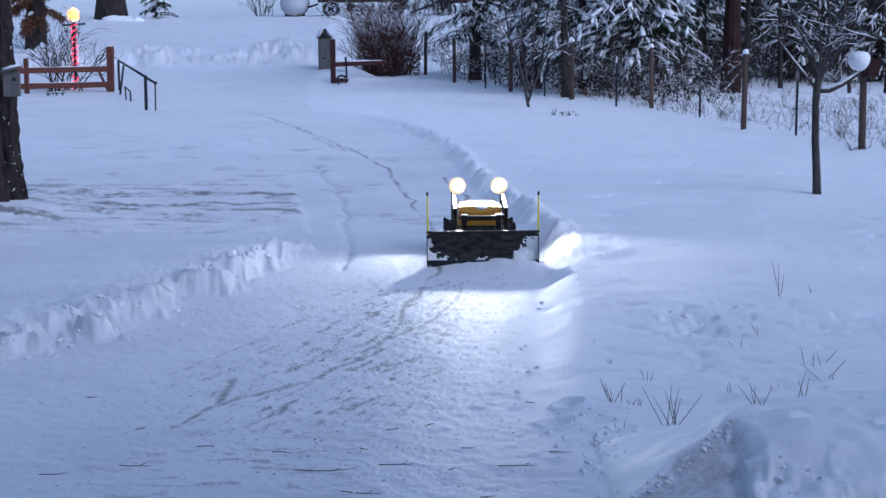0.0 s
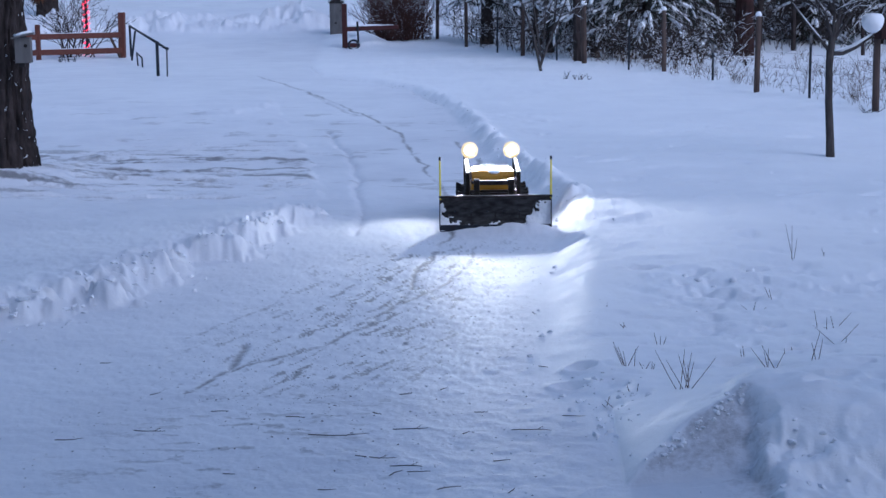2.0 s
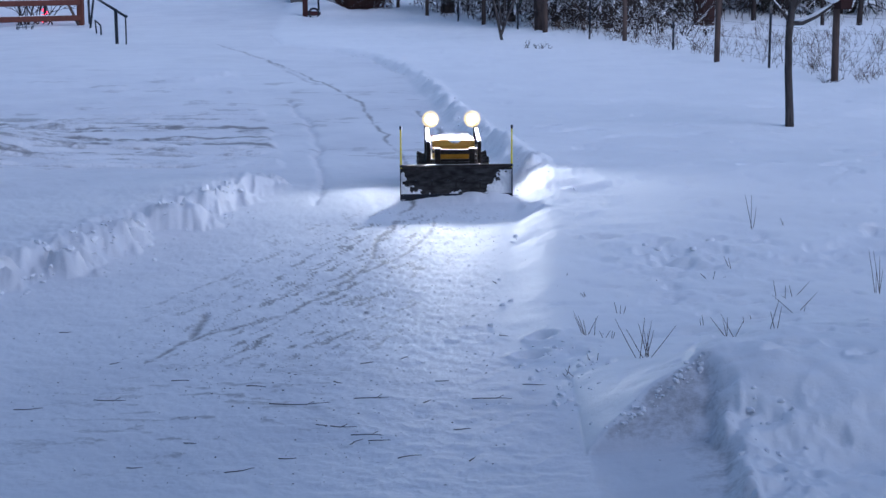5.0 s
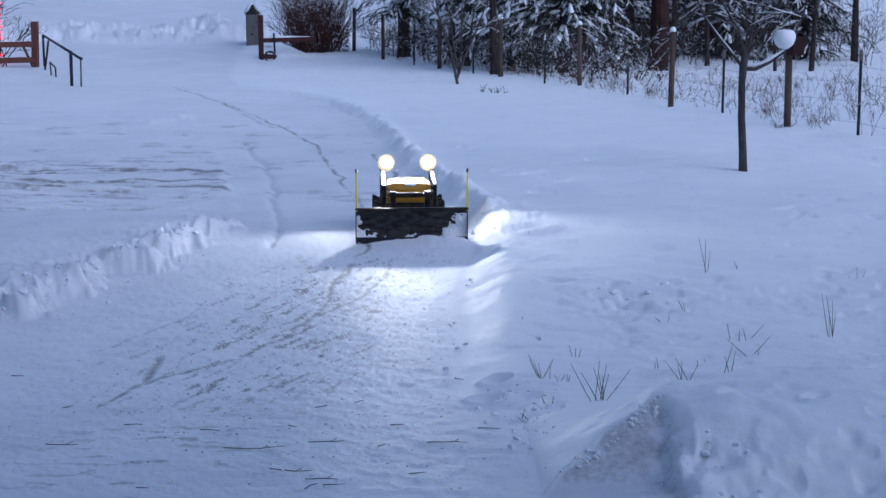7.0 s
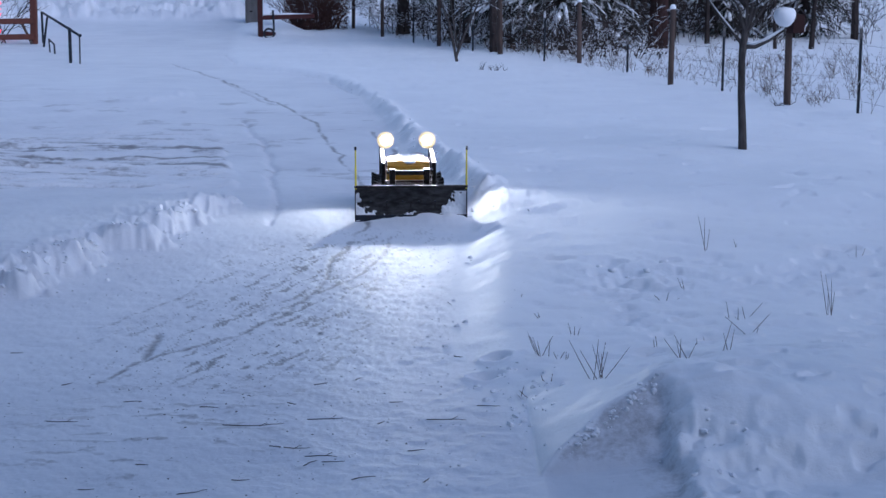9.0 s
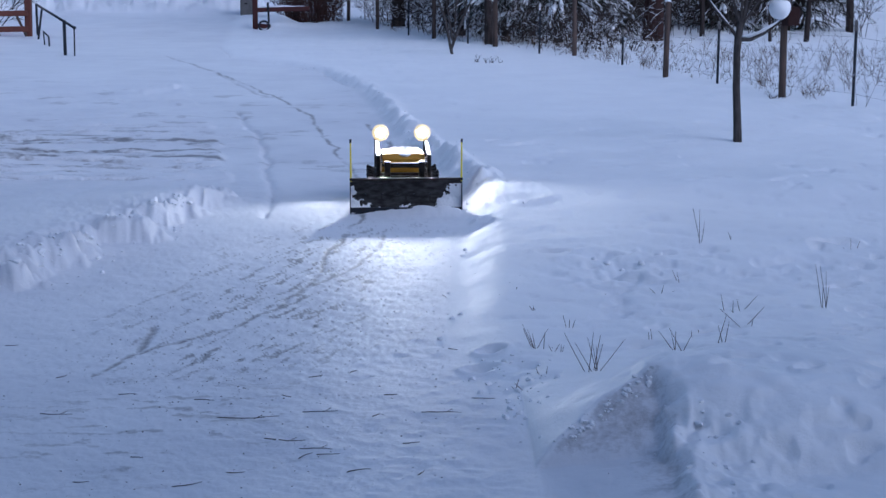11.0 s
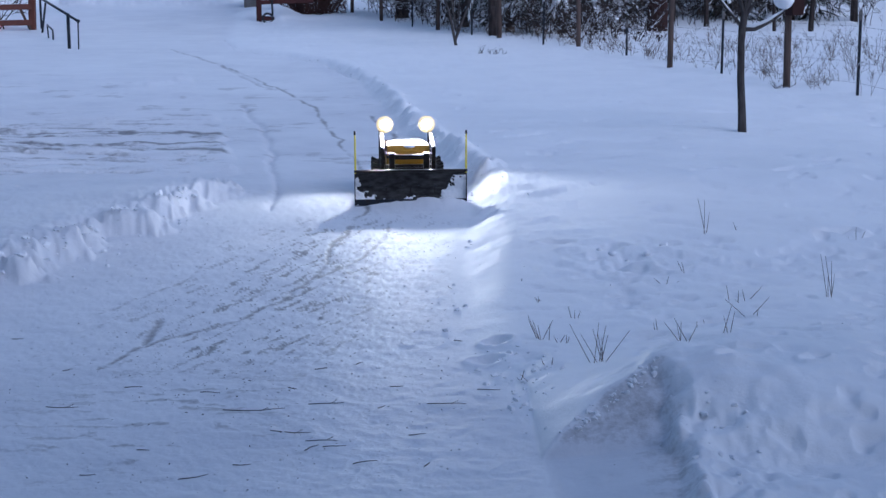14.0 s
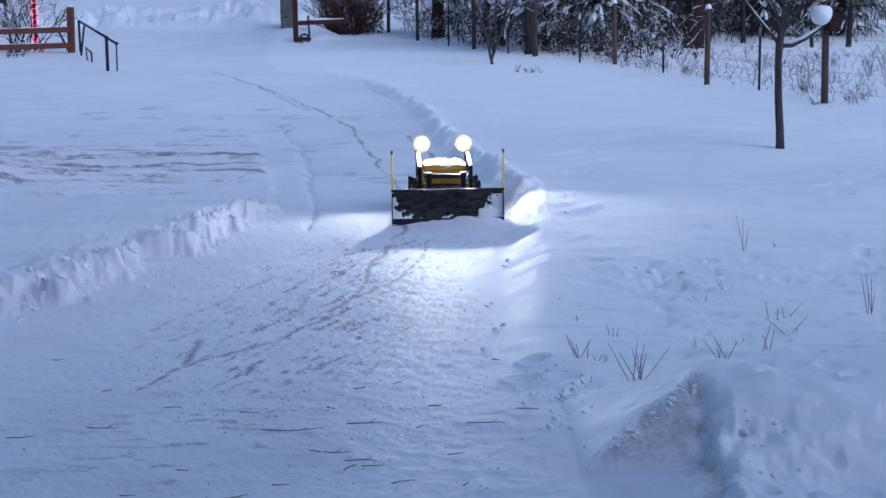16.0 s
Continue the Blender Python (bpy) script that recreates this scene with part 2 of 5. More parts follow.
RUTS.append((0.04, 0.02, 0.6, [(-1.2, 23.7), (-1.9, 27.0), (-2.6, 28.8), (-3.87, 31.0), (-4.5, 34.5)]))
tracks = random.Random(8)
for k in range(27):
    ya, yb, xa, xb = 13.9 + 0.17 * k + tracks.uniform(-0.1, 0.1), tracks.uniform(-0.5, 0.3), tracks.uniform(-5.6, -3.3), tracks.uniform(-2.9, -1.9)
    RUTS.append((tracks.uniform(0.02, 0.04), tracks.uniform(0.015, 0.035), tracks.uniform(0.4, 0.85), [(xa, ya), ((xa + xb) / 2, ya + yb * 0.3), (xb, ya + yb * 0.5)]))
RIDGE = [(-5.1, 21.0), (-4.7, 21.5), (-4.1, 22.1), (-3.8, 23.1), (-3.74, 24.4)]
WINDROW = [(-3.7, 31.2), (-2.45, 28.9), (-1.75, 27.1), (-1.03, 23.6), (-0.64, 20.5), (-0.26, 17.3), (0.05, 15.2), (0.3, 13.8), (0.42, 12.6), (0.42, 11.6)]
RISE_AT, RISE_TO = (0, 40, 46, 52, 62, 90, 150, 400, 3000), (0, 0.0, 0.22, 0.72, 1.62, 2.05, 2.8, 6.0, 30.0)


# swath edge where the packed yard meets the smooth drive
YARD_EDGE = [(-4.6, 30.0), (-3.7, 24.4), (-3.0, 20.8), (-2.45, 18.3), (-2.0, 15.6), (-1.76, 14.1), (-1.71, 13.3)]
# footprints and hollows on the lawn: place, half length, half width, turn, depth
DENTS = ((2.54, 10.41, 0.12, 0.05, 5, 0.05), (0.71, 10.12, 0.09, 0.05, 0, 0.04), (1.04, 9.4, 0.16, 0.05, -8, 0.025), (0.86, 9.18, 0.1, 0.05, 10, 0.02),
         (1.33, 9.35, 0.09, 0.04, -20, 0.02), (1.9, 7.66, 0.1, 0.05, 25, 0.04), (2.1, 7.95, 0.12, 0.04, 10, 0.03), (1.38, 7.9, 0.12, 0.04, 12, 0.03),
         (0.26, 7.72, 0.05, 0.06, 60, 0.035), (0.2, 7.44, 0.05, 0.07, 70, 0.03), (1.5, 6.48, 0.05, 0.04, 30, 0.03), (1.17, 6.39, 0.07, 0.03, 20, 0.02),
         (-0.09, 20.99, 0.12, 0.08, 0, 0.04), (0.12, 20.4, 0.1, 0.08, 30, 0.04), (0.6, 16.19, 0.1, 0.07, 10, 0.03), (1.42, 12.98, 0.12, 0.05, 0, 0.03),
         (2.09, 12.98, 0.1, 0.06, 15, 0.02), (0.95, 7.72, 0.12, 0.035, -5, 0.02), (2.3, 9.2, 0.09, 0.05, 20, 0.03), (1.7, 9.9, 0.09, 0.05, -10, 0.02))


def terrain(x, y):
    """Height of the snow and how much soil shows, at each place; on the shovelled cut the soil value also holds painted
    shade.
    """
    r = np.hypot(x, y)
    z = np.interp(r, RISE_AT, RISE_TO)
    far = fade((r - 14) / 26)
    edge, side, along = to_line(x, y, RIGHT_EDGE)
    signed = edge * side
    wob = 0.09 * fbm(x, y, 2.2, 11, 3)
    # the lawn's shoulder: a soft slope, lower towards the house
    wide = np.interp(y, (5, 7.5, 9, 12, 14, 20), (0.5, 0.4, 0.34, 0.34, 0.26, 0.3))
    tall = 0.05 * np.exp(-((y - 12.9) / 0.8) ** 2) + np.interp(y, (5, 7.0, 8.5, 11.5, 14, 40), (0.05, 0.05, 0.065, 0.08, 0.10, 0.02))
    shoulder = fade((signed + wob + 0.03) / wide)
    z = z + shoulder * tall
    lawn_soft = fade((signed - 0.05) / 0.7)
    z = z + lawn_soft * (0.05 * fbm(x, y, 0.35, 21, 3) + 0.03 * fbm(x, y, 1.3, 22, 4, 0.55) + (0.012 + 0.03 * far) * fbm(x * 0.7, y, 4.5, 25, 3, 0.6))
    # drag marks that the blade has feathered over the shoulder
    u, v = 0.80 * x + 0.60 * y, 0.60 * x - 0.80 * y
    band = fade((signed + 0.02) / 0.1) * fade((1.1 - signed) / 0.9) * fade((y - 9.0) / 1.5) * fade((14.5 - y) / 1.5)
    streak = fbm(u * 0.16, v, 7.0, 26, 4, 0.6)
    by_blade = np.exp(-((y - 12.6) / 1.1) ** 2)
    z = z + band * ((0.017 + 0.04 * by_blade) * streak + (0.010 + 0.012 * by_blade) * fbm(x, y, 11.0, 27, 2))
    # dents and kicked-up crumbs on the lawn
    pock = np.maximum(fbm(x, y, 4.0, 23, 3) - 0.26, 0) * fade((15.0 - np.abs(y - 8.0)) / 4)
    z = z - lawn_soft * pock * 0.075
    near_lawn = lawn_soft * fade((14 - y) / 5)
    z = z + near_lawn * (0.012 * fbm(x, y, 6.0, 28, 3, 0.6) - 0.10 * np.maximum(fbm(x * 0.7, y, 9.0, 29, 2) - 0.3, 0))
    trample = np.exp(-(((x - 1.15) / 0.55) ** 2 + ((y - 9.6) / 0.5) ** 2)) * lawn_soft
    z = z + trample * 0.06 * fbm(x, y, 8.0, 24, 3)
    for dx, dy, da, db, turn, deep in DENTS:
        c, s = math.cos(math.radians(turn)), math.sin(math.radians(turn))
        p, q = (x - dx) * c + (y - dy) * s, (y - dy) * c - (x - dx) * s
        e = (p / da) ** 2 + (q / db) ** 2
        hit = e < 9
        if hit.any():
            z = z - np.where(hit, deep * np.exp(-e ** 1.5) - 0.4 * deep * np.exp(-((np.sqrt(e) - 1.5) / 0.35) ** 2), 0)
    # packed drive
    drive = 1 - fade((signed + 0.15) / 0.3)
    left, left_side, left_along = to_line(x, y, LEFT_BANK)
    near_drive = drive * fade((16 - y) / 4) * fade((x + 6) / 2.0)
    z = z + near_drive * (0.0065 * fbm(x * 0.8, y, 14.0, 31, 4, 0.62) + 0.014 * fbm(x, y, 1.2, 32, 3))
    z = z + near_drive * fade((y - 8.5) / 2) * 0.005 * fbm(x * 0.8, y, 24.0, 34, 3, 0.6)
    # bank of pushed snow along the drive's far side: broken chunks on its face, level on top
    behind = left * np.where(left_side < 0, 1.0, -1.0)
    high = np.interp(left_along, (0, 4, 5.2, 6.4, 8.2, 9.2, 10.2), (0.12, 0.135, 0.145, 0.14, 0.13, 0.11, 0.05)) * fade((13.5 - y) / 0.6)
    lumps = fbm(x, y, 3.0, 41, 3, 0.5)
    crag = np.abs(fbm(x, y, 6.0, 43, 3, 0.55))
    face = fade((behind + 0.34 * lumps + 0.22 * (0.2 - crag) + 0.06) / 0.3)
    on_face = np.exp(-((behind - 0.12) / 0.3) ** 2)
    bank = high * face * (1 - 0.5 * fade((behind - 0.35) / 1.5)) + high * on_face * face * (0.6 * (0.16 - crag) + 0.3 * lumps + 0.3 * fbm(x, y, 10.0, 45, 3))
    z = z + bank + 0.03 * fade(behind / 0.3) * fbm(x, y, 0.9, 42, 4) * fade((20 - y) / 6)
    # yard with old tracks
    swath, swath_side, _ = to_line(x, y, YARD_EDGE)
    on_yard = fade((swath * swath_side + 0.03 + 0.08 * fbm(x, y, 2.5, 55, 3)) / 0.12) * fade((y - 13.2) / 1.0) * fade((28 - y) / 5)
    yard = on_yard * drive
    z = z + yard * (0.03 * fbm(x * 0.17, y, 4.2, 51, 5, 0.65) + 0.024 * fbm(x * 0.6, y, 5.0, 52, 3, 0.6))
    z = z + yard * 0.018
    lane = drive * (1 - on_yard) * fade((y - 12) / 2) * fade((46 - y) / 8)
    z = z + lane * (0.014 * fbm(x, y, 1.7, 56, 3) + 0.01 * fbm(x, y, 5.0, 57, 3))
    ridge, ridge_side, _ = to_line(x, y, RIDGE)
    z = z + 0.055 * np.exp(-(ridge / 0.1) ** 2) * np.maximum(0.35 + 1.6 * fbm(x, y, 2.4, 53, 4), 0) + 0.03 * fade((y - 19) / 3) * fade((26 - y) / 3) * yard * fbm(x, y, 2.2, 58, 4, 0.6)
    # fresh windrow thrown off by the blade
    win, _, win_along = to_line(x, y, WINDROW)
    crumb = fbm(x, y, 4.2, 61, 3, 0.5)
    size = np.interp(win_along, (0, 3.5, 7, 12, 17.5, 18.8, 19.6), (0.0, 0.02, 0.05, 0.06, 0.07, 0.05, 0.0))
    z = z + size * np.exp(-(win / 0.13) ** 2) * (1 + 1.3 * crumb + 0.8 * fbm(x, y, 9.0, 62, 2))
    # snow rolled up before the blade
    z = z + (0.045 + 0.06 * (x + 0.24)) * np.exp(-((x + 0.16) / 0.40) ** 4 - ((y - 12.11) / 0.13) ** 2) * (1 + 0.9 * crumb + 0.5 * fbm(x, y, 12.0, 63, 2))
    # banked snow at the drive's mouth: its flank climbs away from the drive
    slope = np.clip((y - 5.74 + 0.10 * fbm(x, y, 3.0, 76, 3)) * 0.42, 0, 0.27)
    slope = 0.25 + (np.minimum(slope, 0.24) - 0.25) * fade((x - 0.84) / 0.1)
    ramp = np.clip((x - 0.37) / 0.48, 0, 1) ** 0.8 * (1 - 0.35 * fade((x - 1.2) / 1.5))
    behind_it = np.where(y > 6.45, np.exp(-((y - 6.45) / (0.6 + 0.7 * fade((x - 0.6) / 1.2))) ** 2), 1.0)
    pile = np.maximum(slope * ramp * behind_it * (1 + 0.25 * fbm(x, y, 3.0, 71, 3)), 0)
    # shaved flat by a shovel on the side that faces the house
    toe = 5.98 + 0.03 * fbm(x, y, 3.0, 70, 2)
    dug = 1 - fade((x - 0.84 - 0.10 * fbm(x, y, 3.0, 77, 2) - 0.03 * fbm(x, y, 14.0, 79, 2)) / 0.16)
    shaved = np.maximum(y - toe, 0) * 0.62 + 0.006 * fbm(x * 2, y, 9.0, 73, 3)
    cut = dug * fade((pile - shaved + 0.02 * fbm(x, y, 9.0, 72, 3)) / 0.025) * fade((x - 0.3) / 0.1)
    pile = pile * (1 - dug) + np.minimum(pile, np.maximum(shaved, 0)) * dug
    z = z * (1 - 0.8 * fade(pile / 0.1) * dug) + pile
    rubble = fade((x - 0.86) / 0.08) * fade((1.5 - x) / 0.5) * fade((6.3 - y) / 0.3) + 0.9 * np.exp(-(((x - 0.82) / 0.2) ** 2 + ((y - 6.5) / 0.14) ** 2)) \
        + 0.5 * np.exp(-(((x - 0.42) / 0.14) ** 2 + ((y - 7.35) / 0.4) ** 2))
    z = z + rubble * (0.07 * fbm(x, y, 4.5, 74, 4, 0.55) + 0.015 * fbm(x, y, 16.0, 78, 2))
    # mound at the big trunk's foot
    foot = np.hypot(x + 4.95, y - 15.2)
    z = z + 0.16 * np.exp(-(foot / 0.75) ** 2)
    # ploughed ridges beyond the gate
    z = z + fade((r - 46.5) / 1.5) * fade((52 - r) / 2.5) * 0.75 * np.maximum(fbm(x, y, 0.9, 81, 5, 0.6) + 0.05, 0) * (x < 2)
    z = z + 0.28 * np.exp(-((x + 4.0) / 0.4) ** 2 - ((y - 42.0) / 0.6) ** 2) + 0.16 * np.exp(-((x + 4.75) / 0.5) ** 2 - ((y - 43) / 1.4) ** 2) + 0.05 * np.exp(-((x + 2.4) / 0.9) ** 2 - ((y - 43) / 0.7) ** 2)
    # meadow and wood floor behind the fence
    z = z + fade((x + 0.1 * y - 6.2) / 1.0) * (0.05 * fbm(x, y, 1.2, 91, 3) + 0.03 * fbm(x, y, 4.0, 92, 2))
    z = np.where(r < 4.6, z * fade((r - 1.5) / 3.0), z)

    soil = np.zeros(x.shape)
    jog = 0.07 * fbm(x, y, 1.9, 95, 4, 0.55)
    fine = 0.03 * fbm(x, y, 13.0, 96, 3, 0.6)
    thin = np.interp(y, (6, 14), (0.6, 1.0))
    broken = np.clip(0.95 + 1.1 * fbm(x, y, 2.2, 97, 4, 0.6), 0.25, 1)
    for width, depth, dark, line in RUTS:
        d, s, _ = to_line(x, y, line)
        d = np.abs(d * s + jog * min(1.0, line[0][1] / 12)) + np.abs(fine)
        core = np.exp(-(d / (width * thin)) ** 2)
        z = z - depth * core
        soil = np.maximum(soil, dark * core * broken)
    # scraped patches, longer across the drive than along it
    mix = fade((y - 6.9) / 0.9)
    u, v = 0.33 * x + 0.94 * y, 0.94 * x - 0.33 * y
    patch = np.clip((fbm(u * 0.2, v, 30.0, 98, 4, 0.7) - 0.17) * 3.5, 0, 1) * mix + 0.6 * np.clip((fbm(x * 0.3, y, 19.0, 94, 4, 0.62) - 0.2) * 4.5, 0, 1) * (1 - mix)
    where = near_drive * np.exp(-((x + 1.0 - 0.12 * (y - 8)) / 0.8) ** 2) * fade((y - 5.2) / 1.0) * fade((12.4 - y) / 1.5)
    soil = np.maximum(soil, 0.85 * patch * where)
    patch2 = np.clip((fbm(x * 0.2, y, 5.5, 99, 5, 0.62) - 0.02) * 3.2, 0, 1)
    soil = np.maximum(soil, 0.95 * patch2 * yard * fade((x + 7.5) / 1) * fade((y - 13.9) / 0.8) * fade((18.6 - y) / 1.5))
    patch3 = np.clip((fbm(x * 0.5, y, 3.5, 93, 4, 0.6) - 0.26) * 3.5, 0, 1)
    soil = np.maximum(soil, 0.45 * patch3 * drive * fade((y - 13) / 2) * fade((28 - y) / 6))
    soil = soil * drive * (1 - fade((pile - 0.01) / 0.05))
    # dirty grey on the cut face, deepened to paint in its shade
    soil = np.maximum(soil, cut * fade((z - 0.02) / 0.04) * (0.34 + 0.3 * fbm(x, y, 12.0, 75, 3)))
    return z, soil, np.maximum(drive * (0.75 + 0.5 * fbm(x, y, 0.9, 90, 3)), cut)


def ground_at(x, y):
    return float(terrain(np.array([float(x)]), np.array([float(y)]))[0][0])


def grounds(spots):
    return terrain(np.array([s[0] for s in spots], float), np.array([s[1] for s in spots], float))[0]


def build_ground():
    fine = np.radians(np.linspace(-19.5, 19.5, 730))
    rest = np.radians(np.concatenate([np.linspace(19.5, 340.5, 66)[1:-1]]))
    az = np.concatenate([fine, rest])
    rows = np.concatenate([[0.6, 1.6, 2.8, 4.0, 4.6, 4.9], 5560.0 / np.arange(1110, 430, -2.3), 5560.0 / np.arange(430, 280, -0.9), 5560.0 / np.arange(280, 165, -1.4), np.arange(34.0, 62, 0.24), np.arange(62.5, 100, 1.0), 100 * 1.13 ** np.arange(0, 29)])
    rr, aa = np.meshgrid(rows, az, indexing="ij")
    x, y = rr * np.sin(aa), rr * np.cos(aa)
    z, soil, packed = terrain(x.ravel(), y.ravel())
    co = np.column_stack([x.ravel(), y.ravel(), z])
    nr, na = x.shape
    i, j = np.meshgrid(np.arange(nr - 1), np.arange(na), indexing="ij")
    k = (j + 1) % na
    quads = np.stack([i * na + j, i * na + k, (i + 1) * na + k, (i + 1) * na + j], -1).reshape(-1, 4)[:, ::-1]
    me = bpy.data.meshes.new("ground")
    centre = len(co)
    co = np.vstack([co, [0, 0, z[:na].mean()]])
    tri = np.column_stack([np.full(na, centre), (np.arange(na) + 1) % na, np.arange(na)])
    me.vertices.add(len(co))
    me.vertices.foreach_set("co", co.ravel())
    loops = np.concatenate([quads.ravel(), tri.ravel()])
    me.loops.add(len(loops))
    me.loops.foreach_set("vertex_index", loops.astype(np.int32))
    me.polygons.add(len(quads) + len(tri))
    me.polygons.foreach_set("loop_start", np.concatenate([np.arange(len(quads)) * 4, len(quads) * 4 + np.arange(len(tri)) * 3]).astype(np.int32))
    me.update(calc_edges=True)
    me.validate()
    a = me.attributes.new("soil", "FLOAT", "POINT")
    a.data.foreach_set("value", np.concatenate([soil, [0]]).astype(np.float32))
    a = me.attributes.new("packed", "FLOAT", "POINT")
    a.data.foreach_set("value", np.concatenate([packed, [1]]).astype(np.float32))
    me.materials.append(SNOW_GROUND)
    me.shade_smooth()
    return tagged(new("ground", me), "snow-covered drive, yard and lawn with tyre ruts and shovelled banks", "snow ground", kind="structure")


build_ground()

# unseen wall added behind the camera: closes the place and shades the near snow
bm = bm_new()
box(bm, (5.5, -1.6, 6.0), (33.0, 0.3, 13.0), bevel=0.02)
mesh_thing("unseen_shade_wall", bm, mat("shade_wall_grey", (0.42, 0.42, 0.42), 0.7, dark=(0.34, 0.34, 0.35), scale=2, bump=0.2), "unseen plain grey wall added behind the camera to shade the near snow", "wall", kind="structure")


# ---- snow-clearing robot on the drive ----
def wheel_meshes():
    """Tyre with lugs, and rim, on the x axis."""
    tyre = bm_new()
    prof = [(-0.045, 0.075), (-0.05, 0.1), (-0.042, 0.118), (0.042, 0.118), (0.05, 0.1), (0.045, 0.075)]
    n = 28
    rings = [[tyre.verts.new((px, pr * math.cos(2 * math.pi * k / n), pr * math.sin(2 * math.pi * k / n))) for px, pr in prof] for k in range(n)]
    for k in range(n):
        a, c = rings[k], rings[(k + 1) % n]
        for q in range(len(prof)):
            w = (q + 1) % len(prof)
            tyre.faces.new((a[q], a[w], c[w], c[q]))
    for k in range(18):
        for s in (-1, 1):
            ang = 2 * math.pi * (k + 0.25 * (1 + s)) / 18
            box(tyre, (s * 0.026, 0.12 * math.cos(ang), 0.12 * math.sin(ang)), (0.05, 0.017, 0.02), Matrix.Rotation(ang, 3, "X") @ Matrix.Rotation(s * 0.45, 3, "Z"))
    rim = bm_new()
    prof = [(0.03, 0.0), (0.03, 0.02), (0.022, 0.03), (0.018, 0.055), (0.03, 0.068), (0.046, 0.077), (-0.046, 0.077), (-0.03, 0.0)]
    n = 24
    rings = [[rim.verts.new((px, pr * math.cos(2 * math.pi * k / n), pr * math.sin(2 * math.pi * k / n))) for px, pr in prof] for k in range(n)]
    for k in range(n):
        a, c = rings[k], rings[(k + 1) % n]
        for q in range(len(prof) - 1):
            rim.faces.new((a[q], a[q + 1], c[q + 1], c[q]))
    bmesh.ops.remove_doubles(rim, verts=rim.verts, dist=0.0005)
    hub = bm_new()
    tube(hub, [(0.028, 0, 0), (0.042, 0, 0)], [0.012, 0.009], 8)
    return tyre, rim, hub


def build_robot():
    bot = thing("snow_plow_robot", "small yellow four-wheeled plow robot with black blade and lit lamps", "plow robot")
    # hull: tapered box with a sloping nose, and a snow cover on its lid
    bm = bm_new()
    prof = [(-0.27, 0.13), (0.33, 0.13), (0.35, 0.17), (0.35, 0.345), (0.31, 0.375), (-0.22, 0.395), (-0.27, 0.36)]
    sides = [[bm.verts.new((s * 0.165, py, pz)) for py, pz in prof] for s in (-1, 1)]
    bm.faces.new(sides[0])
    bm.faces.new(sides[1][::-1])
    for k in range(len(prof)):
        w = (k + 1) % len(prof)
        bm.faces.new((sides[0][w], sides[0][k], sides[1][k], sides[1][w]))
    bmesh.ops.recalc_face_normals(bm, faces=bm.faces)
    bmesh.ops.bevel(bm, geom=list(bm.edges), offset=0.012, segments=2, affect="EDGES", profile=0.6)
    body = part("body", bm, YELLOW, bot, "yellow painted steel hull")
    bm = bm_new()
    for k in range(22):
        lump(bm, (random.uniform(-0.1, 0.1), random.uniform(-0.18, 0.27), 0.384), (0.065, 0.09, 0.018), 0.25, 2, k)
    part("snow_cover", bm, SNOW, body, "snow lying on the lid", True)
    for s in (-1, 1):
        bm = bm_new()
        tube(bm, [(s * 0.163, 0.17, 0.27), (s * 0.172, 0.17, 0.27)], 0.022, 12)
        part("filler_port", bm, BLACK, body)
    # rear engine plate, vents, tail lamps
    bm = bm_new()
    box(bm, (0.05, 0.36, 0.29), (0.16, 0.03, 0.1), bevel=0.006)
    rear = part("rear_box", bm, BLACK, bot, "black control box on the rear")
    for s in (-1, 1):
        bm = bm_new()
        box(bm, (0.05 + s * 0.05, 0.378, 0.3), (0.02, 0.01, 0.03))
        part("tail_lamp", bm, RED_LENS, rear, "red tail lamp")
    bm = bm_new()
    for k in range(3):
        box(bm, (-0.1, 0.352, 0.22 + k * 0.02), (0.05, 0.008, 0.008))
    part("vent", bm, BLACK, bot)
    bm = bm_new()
    box(bm, (0, 0.0, 0.115), (0.24, 0.62, 0.05), bevel=0.006)
    part("chassis", bm, BLACK, bot)
    bm = bm_new()
    box(bm, (0, -0.305, 0.2), (0.36, 0.03, 0.12), bevel=0.006)
    plate = part("front_plate", bm, BLACK, bot, "black steel front plate")
    for k in range(2):
        bm = bm_new()
        box(bm, (0, -0.325, 0.23 + 0.09 * k), (0.34, 0.02, 0.022), bevel=0.004)
        part("plate_bar", bm, BLACK, plate)
    # wheels
    tyre, rim, hub = wheel_meshes()
    first = None
    for wx, wy, spin in ((0.225, -0.17, 0), (0.225, 0.17, 0), (-0.225, -0.17, math.pi), (-0.225, 0.17, math.pi)):
        if first is None:
            wheel = part("wheel", tyre, RUBBER, bot, "knobbly black tyre on a white rim")
            rim_ob = part("rim", rim, RIM, wheel, "white steel rim")
            hub_ob = part("hub", hub, STEEL, wheel)
            first = (wheel, rim_ob, hub_ob)
        else:
            wheel = new("wheel", first[0].data)
            wheel.parent = bot
            tagged(wheel, "knobbly black tyre on a white rim")
            for src in first[1:]:
                o = new(src.name.split(".")[0], src.data)
                o.parent = wheel
        wheel.matrix_basis = Matrix.Translation((wx, wy, 0.126)) @ Matrix.Rotation(spin, 4, "Z") @ Matrix.Rotation(wy * 3, 4, "X")
    # loader arms, uprights, struts, chains, lamps
    for s in (-1, 1):
        bm = bm_new()
        box(bm, (s * 0.195, 0.27, 0.34), (0.035, 0.045, 0.36), bevel=0.004)
        part("upright", bm, BLACK, bot)
        a, c = Vector((s * 0.195, 0.26, 0.455)), Vector((s * 0.195, -0.27, 0.375))
        bm = bm_new()
        mid, d = (a + c) / 2, (c - a)
